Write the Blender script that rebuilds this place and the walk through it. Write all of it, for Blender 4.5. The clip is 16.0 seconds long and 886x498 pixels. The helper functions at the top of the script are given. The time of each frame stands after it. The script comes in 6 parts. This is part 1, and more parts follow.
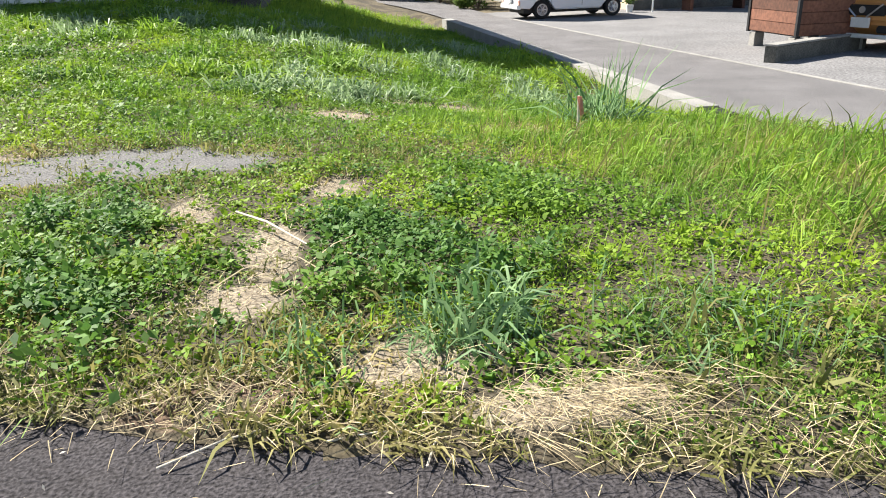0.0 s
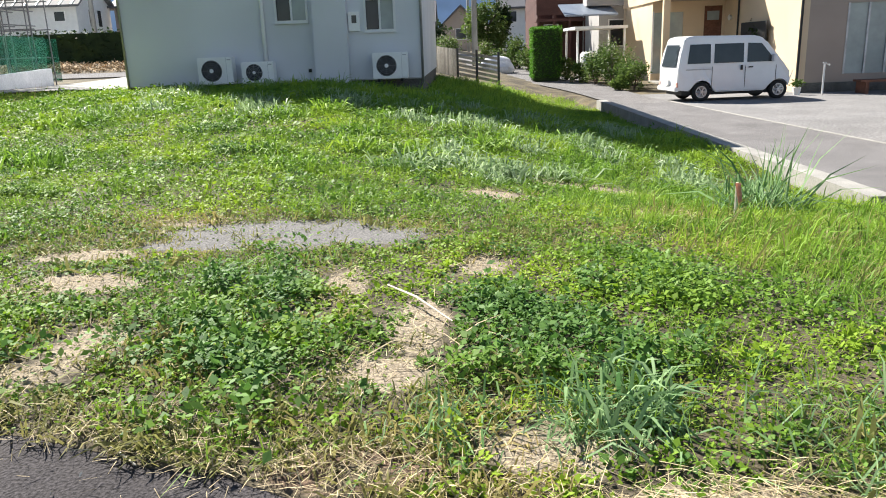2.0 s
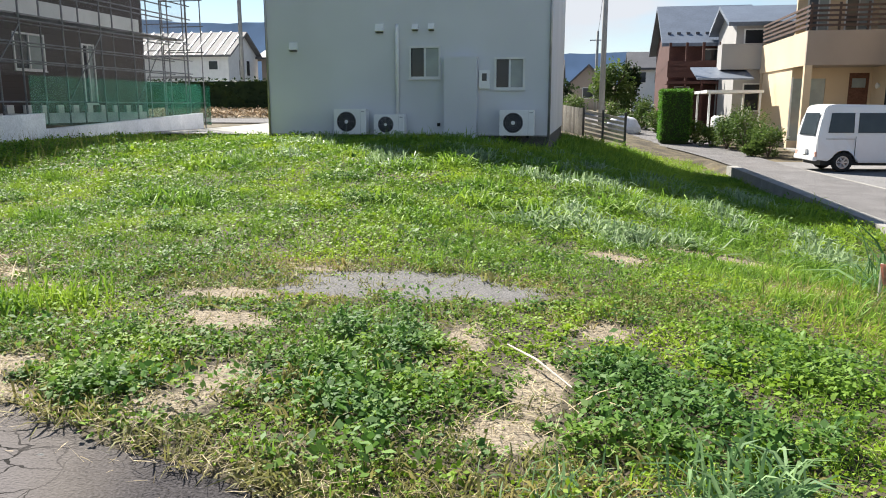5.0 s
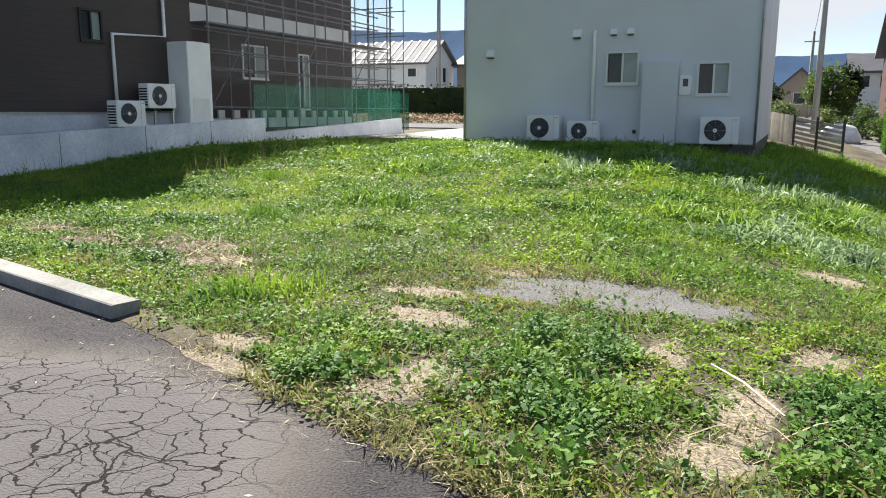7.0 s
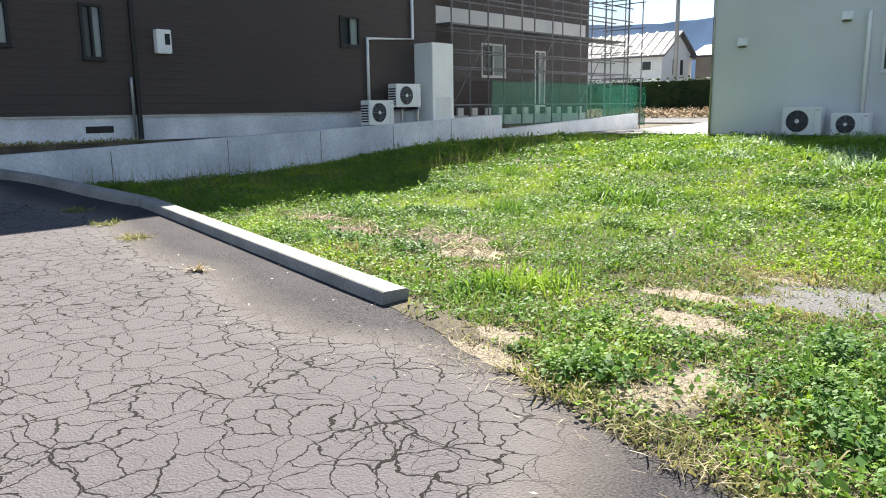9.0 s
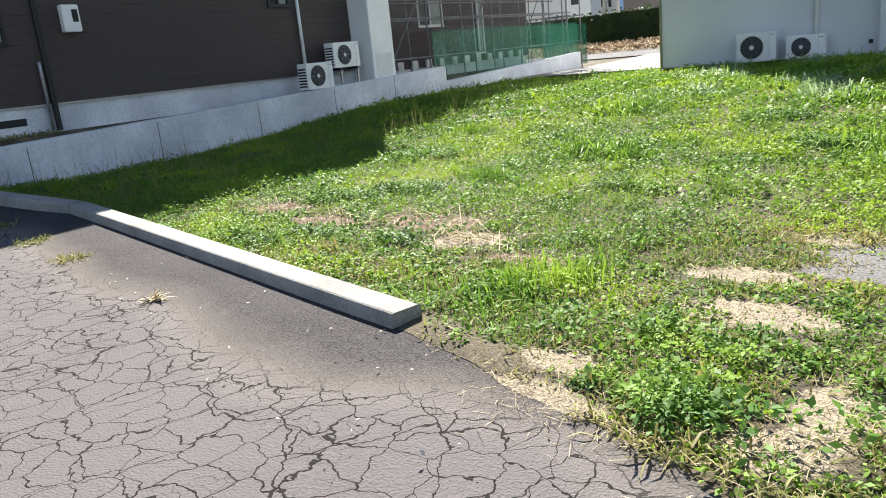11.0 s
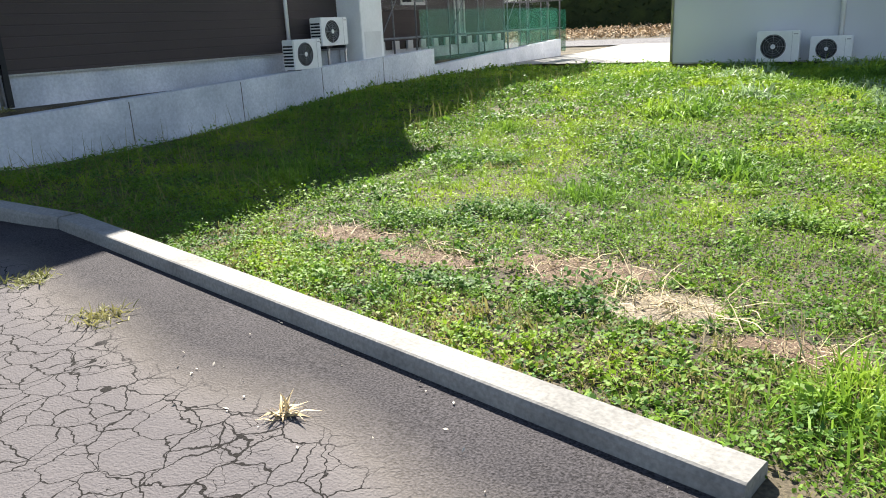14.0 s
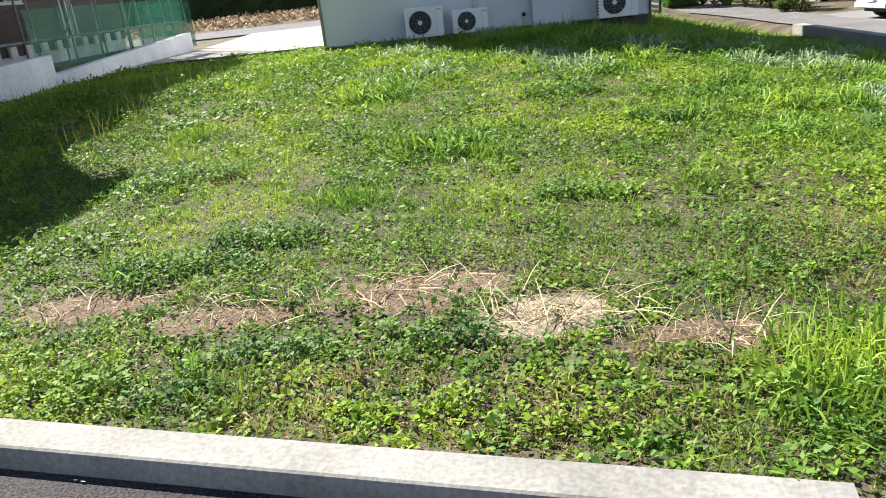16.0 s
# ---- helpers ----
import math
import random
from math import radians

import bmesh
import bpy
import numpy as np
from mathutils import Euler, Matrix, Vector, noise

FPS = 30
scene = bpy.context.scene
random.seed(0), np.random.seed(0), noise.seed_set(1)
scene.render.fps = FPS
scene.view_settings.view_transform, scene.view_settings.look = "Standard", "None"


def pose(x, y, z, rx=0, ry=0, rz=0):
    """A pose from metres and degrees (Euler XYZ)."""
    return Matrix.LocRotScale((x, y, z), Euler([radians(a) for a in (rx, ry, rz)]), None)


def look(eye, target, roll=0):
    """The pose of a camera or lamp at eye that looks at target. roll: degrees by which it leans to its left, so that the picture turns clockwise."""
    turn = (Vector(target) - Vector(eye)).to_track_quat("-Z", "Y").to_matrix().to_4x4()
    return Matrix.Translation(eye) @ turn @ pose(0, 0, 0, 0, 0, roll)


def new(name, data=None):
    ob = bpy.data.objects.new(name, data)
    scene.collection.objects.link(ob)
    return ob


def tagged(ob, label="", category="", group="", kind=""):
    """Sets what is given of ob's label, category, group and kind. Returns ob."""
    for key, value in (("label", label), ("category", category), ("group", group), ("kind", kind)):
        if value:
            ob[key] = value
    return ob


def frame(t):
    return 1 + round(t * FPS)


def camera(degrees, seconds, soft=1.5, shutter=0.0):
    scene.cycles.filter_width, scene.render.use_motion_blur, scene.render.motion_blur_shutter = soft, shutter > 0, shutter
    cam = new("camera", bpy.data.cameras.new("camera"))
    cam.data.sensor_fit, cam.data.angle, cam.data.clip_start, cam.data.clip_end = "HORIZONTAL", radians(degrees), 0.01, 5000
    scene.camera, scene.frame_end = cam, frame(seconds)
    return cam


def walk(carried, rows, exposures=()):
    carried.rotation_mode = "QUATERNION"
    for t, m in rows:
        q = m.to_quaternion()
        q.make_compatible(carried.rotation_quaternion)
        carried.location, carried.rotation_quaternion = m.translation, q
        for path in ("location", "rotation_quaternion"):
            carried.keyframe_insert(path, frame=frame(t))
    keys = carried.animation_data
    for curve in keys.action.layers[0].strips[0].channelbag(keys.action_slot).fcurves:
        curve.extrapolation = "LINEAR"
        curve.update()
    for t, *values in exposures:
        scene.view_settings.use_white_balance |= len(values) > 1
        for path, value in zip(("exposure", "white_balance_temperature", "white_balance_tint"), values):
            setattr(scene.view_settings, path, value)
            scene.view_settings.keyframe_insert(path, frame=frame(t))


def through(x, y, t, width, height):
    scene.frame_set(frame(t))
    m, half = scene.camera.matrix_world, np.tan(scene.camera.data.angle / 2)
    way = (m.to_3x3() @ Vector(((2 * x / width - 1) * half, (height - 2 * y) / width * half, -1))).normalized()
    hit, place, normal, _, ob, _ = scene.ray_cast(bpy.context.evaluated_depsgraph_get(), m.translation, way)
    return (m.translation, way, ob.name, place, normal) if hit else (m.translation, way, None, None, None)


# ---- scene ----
cam = camera(61.4, 16.0, soft=1.0)
PATH = [
    (0, (-2.810, -1.787, 1.117), (-2.477, 0.182, 0.345), -1.7),
    (0.5, (-2.804, -1.779, 1.119), (-2.595, 0.228, 0.409), -0.3),
    (1, (-2.798, -1.787, 1.128), (-2.630, 0.236, 0.449), -1.4),
    (1.5, (-2.804, -1.814, 1.149), (-2.723, 0.245, 0.570), -1.4),
    (2, (-2.818, -1.823, 1.159), (-2.883, 0.243, 0.603), -2.0),
    (2.5, (-2.831, -1.828, 1.170), (-2.969, 0.243, 0.647), -1.3),
    (3, (-2.838, -1.823, 1.177), (-3.010, 0.262, 0.731), -1.0),
    (3.2, (-2.861, -1.812, 1.188), (-3.051, 0.292, 0.843), -0.6),
    (5.3, (-2.868, -1.886, 1.207), (-3.281, 0.168, 0.774), 0.1),
    (5.5, (-2.875, -1.891, 1.206), (-3.302, 0.156, 0.753), 0.2),
    (6, (-2.887, -1.896, 1.208), (-3.383, 0.135, 0.750), 0.3),
    (6.5, (-2.915, -1.920, 1.213), (-3.602, 0.062, 0.789), 0.1),
    (7, (-2.939, -1.930, 1.218), (-3.824, -0.021, 0.829), 0.2),
    (7.5, (-2.980, -1.944, 1.216), (-3.973, -0.085, 0.844), 0.4),
    (8, (-3.043, -2.002, 1.221), (-4.186, -0.232, 0.847), -0.6),
    (8.5, (-3.102, -2.061, 1.223), (-4.391, -0.396, 0.845), -1.2),
    (9, (-3.171, -1.997, 1.209), (-4.582, -0.435, 0.813), -0.8),
    (9.2, (-3.221, -1.926, 1.204), (-4.657, -0.394, 0.791), -1.1),
    (11.3, (-4.130, -1.532, 1.359), (-5.352, 0.134, 0.801), -6.1),
    (11.5, (-4.228, -1.480, 1.359), (-5.393, 0.221, 0.789), -5.5),
    (12, (-4.564, -1.416, 1.375), (-5.560, 0.388, 0.801), -3.3),
    (12.5, (-4.872, -1.358, 1.420), (-5.820, 0.480, 0.870), -3.1),
    (13, (-5.188, -1.182, 1.442), (-6.158, 0.633, 0.858), -3.5),
    (13.5, (-5.571, -1.148, 1.479), (-6.590, 0.629, 0.861), -3.3),
    (14, (-6.080, -1.174, 1.538), (-7.169, 0.564, 0.926), -2.8),
    (14.5, (-6.498, -1.050, 1.525), (-7.661, 0.633, 0.895), -4.0),
    (15, (-6.890, -0.907, 1.527), (-7.847, 0.884, 0.856), -4.4),
    (15.5, (-7.151, -0.815, 1.570), (-7.625, 1.149, 0.867), -5.2),
    (16, (-7.274, -0.617, 1.559), (-7.433, 1.394, 0.844), -6.4),
]
walk(cam, [(t, look(eye, target, roll)) for t, eye, target, roll in PATH],
     [(0, 1.45), (3.2, 1.4), (5.5, 1.3), (7.5, 1.4), (9, 1.7), (12, 1.66), (14, 1.68), (16, 1.52)])
# ---- light ----
SUN_EL, SUN_FROM = 41.5, (-0.66, 0.75)
world = bpy.data.worlds.new("world")
scene.world = world
world.use_nodes = True
wn, wl = world.node_tree.nodes, world.node_tree.links
wn.clear()
sky = wn.new("ShaderNodeTexSky")
sky.sky_type, sky.sun_disc = "NISHITA", False
sky.dust_density, sky.air_density, sky.ozone_density = 0.15, 1.0, 2.0
sky.sun_elevation, sky.sun_rotation = radians(SUN_EL), math.atan2(SUN_FROM[0], SUN_FROM[1])
wc = wn.new("ShaderNodeTexCoord")
wmap = wn.new("ShaderNodeMapping")
wmap.inputs["Scale"].default_value = (2.2, 2.2, 7.0)
wno = wn.new("ShaderNodeTexNoise")
wno.inputs["Scale"].default_value, wno.inputs["Detail"].default_value = 1.6, 8.0
wr = wn.new("ShaderNodeValToRGB")
wr.color_ramp.elements[0].position, wr.color_ramp.elements[1].position = 0.44, 0.62
wm = wn.new("ShaderNodeMixRGB")
wm.inputs[2].default_value = (6.2, 6.5, 7.0, 1)
wb = wn.new("ShaderNodeBackground")
wb.inputs["Strength"].default_value = 0.052
wo = wn.new("ShaderNodeOutputWorld")
wl.new(wc.outputs["Generated"], wmap.inputs[0])
wl.new(wmap.outputs[0], wno.inputs["Vector"])
wl.new(wno.outputs["Fac"], wr.inputs[0])
wsep = wn.new("ShaderNodeSeparateXYZ")
wl.new(wc.outputs["Generated"], wsep.inputs[0])
wlow = wn.new("ShaderNodeMapRange")
wlow.inputs["From Min"].default_value, wlow.inputs["From Max"].default_value = 0.16, 0.34
wlow.inputs["To Min"].default_value, wlow.inputs["To Max"].default_value = 1.0, 0.12
wl.new(wsep.outputs[2], wlow.inputs["Value"])
wmu = wn.new("ShaderNodeMath")
wmu.operation = "MULTIPLY"
wl.new(wr.outputs[0], wmu.inputs[0])
wl.new(wlow.outputs[0], wmu.inputs[1])
wl.new(wmu.outputs[0], wm.inputs[0])
wl.new(sky.outputs[0], wm.inputs[1])
wl.new(wm.outputs[0], wb.inputs["Color"])
wl.new(wb.outputs[0], wo.inputs[0])
sun = bpy.data.lights.new("sun", "SUN")
sun.energy, sun.angle, sun.color = 5.0, radians(0.5), (1.0, 0.95, 0.86)
h = math.cos(radians(SUN_EL))
new("sun", sun).matrix_world = look((SUN_FROM[0] * h * 60, SUN_FROM[1] * h * 60, math.sin(radians(SUN_EL)) * 60), (0, 0, 0))


# ---- materials ----
def mat(name, base, rough=0.8, metal=0.0, grain=30.0, vary=0.25, stain=1.2, stain_vary=0.2, bump=0.15, per="", spec=0.4, tint=None):
    """Noise at two scales on a base colour; per: 'object' or 'island' adds a step of tone for each piece."""
    m = bpy.data.materials.new(name)
    m.use_nodes = True
    n, l = m.node_tree.nodes, m.node_tree.links
    b = n["Principled BSDF"]
    b.inputs["Roughness"].default_value, b.inputs["Metallic"].default_value = rough, metal
    b.inputs["Specular IOR Level"].default_value = spec
    tc = n.new("ShaderNodeTexCoord")
    fine, wide = n.new("ShaderNodeTexNoise"), n.new("ShaderNodeTexNoise")
    fine.inputs["Scale"].default_value, wide.inputs["Scale"].default_value = grain, stain
    fine.inputs["Detail"].default_value, wide.inputs["Detail"].default_value = 6, 5
    geo = n.new("ShaderNodeNewGeometry")
    for t in (fine, wide):
        l.new(geo.outputs["Position"], t.inputs["Vector"])
    def band(node, amount):
        r = n.new("ShaderNodeMapRange")
        r.inputs["From Min"].default_value, r.inputs["From Max"].default_value = 0.3, 0.7
        r.inputs["To Min"].default_value, r.inputs["To Max"].default_value = 1 - amount, 1 + amount
        l.new(node, r.inputs["Value"])
        return r.outputs[0]
    mul = n.new("ShaderNodeMath")
    mul.operation = "MULTIPLY"
    l.new(band(fine.outputs["Fac"], vary), mul.inputs[0])
    l.new(band(wide.outputs["Fac"], stain_vary), mul.inputs[1])
    value = mul.outputs[0]
    if per:
        src = geo.outputs["Random Per Island"] if per == "island" else n.new("ShaderNodeObjectInfo").outputs["Random"]
        r = n.new("ShaderNodeMapRange")
        r.inputs["To Min"].default_value, r.inputs["To Max"].default_value = 0.65, 1.35
        l.new(src, r.inputs["Value"])
        m2 = n.new("ShaderNodeMath")
        m2.operation = "MULTIPLY"
        l.new(value, m2.inputs[0])
        l.new(r.outputs[0], m2.inputs[1])
        value = m2.outputs[0]
    col = n.new("ShaderNodeRGB")
    col.outputs[0].default_value = (*base, 1)
    colour = col.outputs[0]
    if tint:
        mx = n.new("ShaderNodeMixRGB")
        mx.inputs[2].default_value = (*tint, 1)
        l.new(colour, mx.inputs[1])
        tr = n.new("ShaderNodeMapRange")
        tr.inputs["From Min"].default_value, tr.inputs["From Max"].default_value = 0.4, 0.65
        l.new(wide.outputs["Fac"], tr.inputs["Value"])
        l.new(tr.outputs[0], mx.inputs[0])
        colour = mx.outputs[0]
    sc = n.new("ShaderNodeVectorMath")
    sc.operation = "SCALE"
    l.new(colour, sc.inputs[0])
    l.new(value, sc.inputs["Scale"])
    l.new(sc.outputs[0], b.inputs["Base Color"])
    if bump:
        bp = n.new("ShaderNodeBump")
        bp.inputs["Strength"].default_value, bp.inputs["Distance"].default_value = bump, 0.01
        l.new(fine.outputs["Fac"], bp.inputs["Height"])
        l.new(bp.outputs[0], b.inputs["Normal"])
    return m


def leaf_mat(name, a, c, yellow, rough=0.6, through=0.35, patch=0.9):
    """Leaves: tone steps from leaf to leaf, patches of yellower growth, light shining through."""
    m = bpy.data.materials.new(name)
    m.use_nodes = True
    n, l = m.node_tree.nodes, m.node_tree.links
    b = n["Principled BSDF"]
    b.inputs["Roughness"].default_value = rough
    b.inputs["Specular IOR Level"].default_value = 0.22
    geo = n.new("ShaderNodeNewGeometry")
    mix1, mix2 = n.new("ShaderNodeMixRGB"), n.new("ShaderNodeMixRGB")
    mix1.inputs[1].default_value, mix1.inputs[2].default_value = (*a, 1), (*c, 1)
    l.new(geo.outputs["Random Per Island"], mix1.inputs[0])
    noi = n.new("ShaderNodeTexNoise")
    noi.inputs["Scale"].default_value, noi.inputs["Detail"].default_value = patch, 4
    l.new(geo.outputs["Position"], noi.inputs["Vector"])
    r = n.new("ShaderNodeMapRange")
    r.inputs["From Min"].default_value, r.inputs["From Max"].default_value = 0.45, 0.68
    l.new(noi.outputs["Fac"], r.inputs["Value"])
    l.new(r.outputs[0], mix2.inputs[0])
    l.new(mix1.outputs[0], mix2.inputs[1])
    mix2.inputs[2].default_value = (*yellow, 1)
    l.new(mix2.outputs[0], b.inputs["Base Color"])
    tl = n.new("ShaderNodeBsdfTranslucent")
    l.new(mix2.outputs[0], tl.inputs["Color"])
    ms = n.new("ShaderNodeMixShader")
    ms.inputs[0].default_value = through
    l.new(b.outputs[0], ms.inputs[1])
    l.new(tl.outputs[0], ms.inputs[2])
    l.new(ms.outputs[0], n["Material Output"].inputs["Surface"])
    return m


def siding_mat(name, base, pitch, rough=0.7, axis=2, groove=0.25):
    """Boarded cladding: fine shadow joints at a fixed pitch."""
    m = mat(name, base, rough, 0, 60, 0.06, 0.5, 0.08, 0.05)
    n, l = m.node_tree.nodes, m.node_tree.links
    b = n["Principled BSDF"]
    geo = n.new("ShaderNodeNewGeometry")
    sep = n.new("ShaderNodeSeparateXYZ")
    l.new(geo.outputs["Position"], sep.inputs[0])
    mo = n.new("ShaderNodeMath")
    mo.operation = "PINGPONG"
    l.new(sep.outputs[axis], mo.inputs[0])
    mo.inputs[1].default_value = pitch / 2
    mr = n.new("ShaderNodeMapRange")
    mr.inputs["From Max"].default_value = 0.012
    l.new(mo.outputs[0], mr.inputs["Value"])
    bp = n.new("ShaderNodeBump")
    bp.inputs["Strength"].default_value, bp.inputs["Distance"].default_value = groove, 0.02
    l.new(mr.outputs[0], bp.inputs["Height"])
    l.new(bp.outputs[0], b.inputs["Normal"])
    return m


def asphalt_mat(name, base, cracks):
    """Worn asphalt; cracks: a web of wide cracks where the mesh attribute 'worn' is high, dust along its border."""
    m = mat(name, base, 0.95, 0, 95, 0.75, 1.4, 0.16, 0.9, spec=0.2)
    if not cracks:
        return m
    n, l = m.node_tree.nodes, m.node_tree.links
    b = n["Principled BSDF"]
    old = b.inputs["Base Color"].links[0].from_socket
    geo = n.new("ShaderNodeNewGeometry")
    warp = n.new("ShaderNodeTexNoise")
    warp.inputs["Scale"].default_value, warp.inputs["Detail"].default_value = 5.0, 4
    l.new(geo.outputs["Position"], warp.inputs["Vector"])
    add = n.new("ShaderNodeVectorMath")
    add.operation = "MULTIPLY_ADD"
    l.new(warp.outputs["Color"], add.inputs[0])
    add.inputs[1].default_value = (0.24, 0.24, 0.0)
    l.new(geo.outputs["Position"], add.inputs[2])
    att = n.new("ShaderNodeAttribute")
    att.attribute_name = "worn"
    lines = []
    for scale, width in ((5.8, 0.021), (2.3, 0.009), (13.0, 0.018)):
        v = n.new("ShaderNodeTexVoronoi")
        v.feature, v.voronoi_dimensions = "DISTANCE_TO_EDGE", "2D"
        v.inputs["Scale"].default_value = scale
        l.new(add.outputs[0], v.inputs["Vector"])
        wn_ = n.new("ShaderNodeTexNoise")
        wn_.inputs["Scale"].default_value = 2.3
        l.new(geo.outputs["Position"], wn_.inputs["Vector"])
        th = n.new("ShaderNodeMapRange")
        th.inputs["From Min"].default_value, th.inputs["From Max"].default_value = 0.36, 0.68
        th.inputs["To Min"].default_value, th.inputs["To Max"].default_value = (-0.03 if scale > 10 else width * 0.6), width * 1.5
        l.new(wn_.outputs["Fac"], th.inputs["Value"])
        lt = n.new("ShaderNodeMath")
        lt.operation = "LESS_THAN"
        l.new(v.outputs["Distance"], lt.inputs[0])
        l.new(th.outputs[0], lt.inputs[1])
        lines.append(lt.outputs[0])
    mx = n.new("ShaderNodeMath")
    mx.operation = "MAXIMUM"
    l.new(lines[0], mx.inputs[0])
    l.new(lines[1], mx.inputs[1])
    mx2 = n.new("ShaderNodeMath")
    mx2.operation = "MAXIMUM"
    l.new(mx.outputs[0], mx2.inputs[0])
    l.new(lines[2], mx2.inputs[1])
    wornf = n.new("ShaderNodeMapRange")
    wornf.inputs["From Min"].default_value, wornf.inputs["From Max"].default_value = 0.42, 0.72
    rag = n.new("ShaderNodeTexNoise")
    rag.inputs["Scale"].default_value, rag.inputs["Detail"].default_value = 7.0, 8
    l.new(geo.outputs["Position"], rag.inputs["Vector"])
    rs = n.new("ShaderNodeMath")
    rs.operation = "MULTIPLY_ADD"
    l.new(rag.outputs["Fac"], rs.inputs[0])
    rs.inputs[1].default_value = 0.22
    l.new(att.outputs["Fac"], rs.inputs[2])
    rag2 = n.new("ShaderNodeMath")
    rag2.operation = "SUBTRACT"
    l.new(rs.outputs[0], rag2.inputs[0])
    rag2.inputs[1].default_value = 0.11
    l.new(rag2.outputs[0], wornf.inputs["Value"])
    crack = n.new("ShaderNodeMath")
    crack.operation = "MULTIPLY"
    l.new(mx2.outputs[0], crack.inputs[0])
    l.new(wornf.outputs[0], crack.inputs[1])
    pale = n.new("ShaderNodeMixRGB")
    pale.blend_type = "MIX"
    pale.inputs[2].default_value = (0.165, 0.150, 0.152, 1)
    pf = n.new("ShaderNodeMath")
    pf.operation = "MULTIPLY"
    l.new(wornf.outputs[0], pf.inputs[0])
    pf.inputs[1].default_value = 0.70
    l.new(pf.outputs[0], pale.inputs[0])
    l.new(old, pale.inputs[1])
    band = n.new("ShaderNodeMath")
    band.operation = "PINGPONG"
    l.new(rag2.outputs[0], band.inputs[0])
    band.inputs[1].default_value = 0.5
    dust = n.new("ShaderNodeMixRGB")
    dust.inputs[2].default_value = (0.27, 0.235, 0.20, 1)
    df = n.new("ShaderNodeMath")
    df.operation = "MULTIPLY"
    df.inputs[1].default_value = 0.62
    l.new(band.outputs[0], df.inputs[0])
    l.new(df.outputs[0], dust.inputs[0])
    l.new(pale.outputs[0], dust.inputs[1])
    dark = n.new("ShaderNodeMixRGB")
    dark.inputs[2].default_value = (0.014, 0.012, 0.011, 1)
    l.new(crack.outputs[0], dark.inputs[0])
    l.new(dust.outputs[0], dark.inputs[1])
    l.new(dark.outputs[0], b.inputs["Base Color"])
    bp = n.new("ShaderNodeBump")
    bp.invert = True
    bp.inputs["Strength"].default_value, bp.inputs["Distance"].default_value = 0.9, 0.03
    l.new(crack.outputs[0], bp.inputs["Height"])
    l.new(b.inputs["Normal"].links[0].from_socket, bp.inputs["Normal"])
    l.new(bp.outputs[0], b.inputs["Normal"])
    return m


def glass_mat(name, tone):
    m = mat(name, tone, 0.06, 0, 3, 0.1, 0.6, 0.2, 0.0, spec=0.35)
    return m


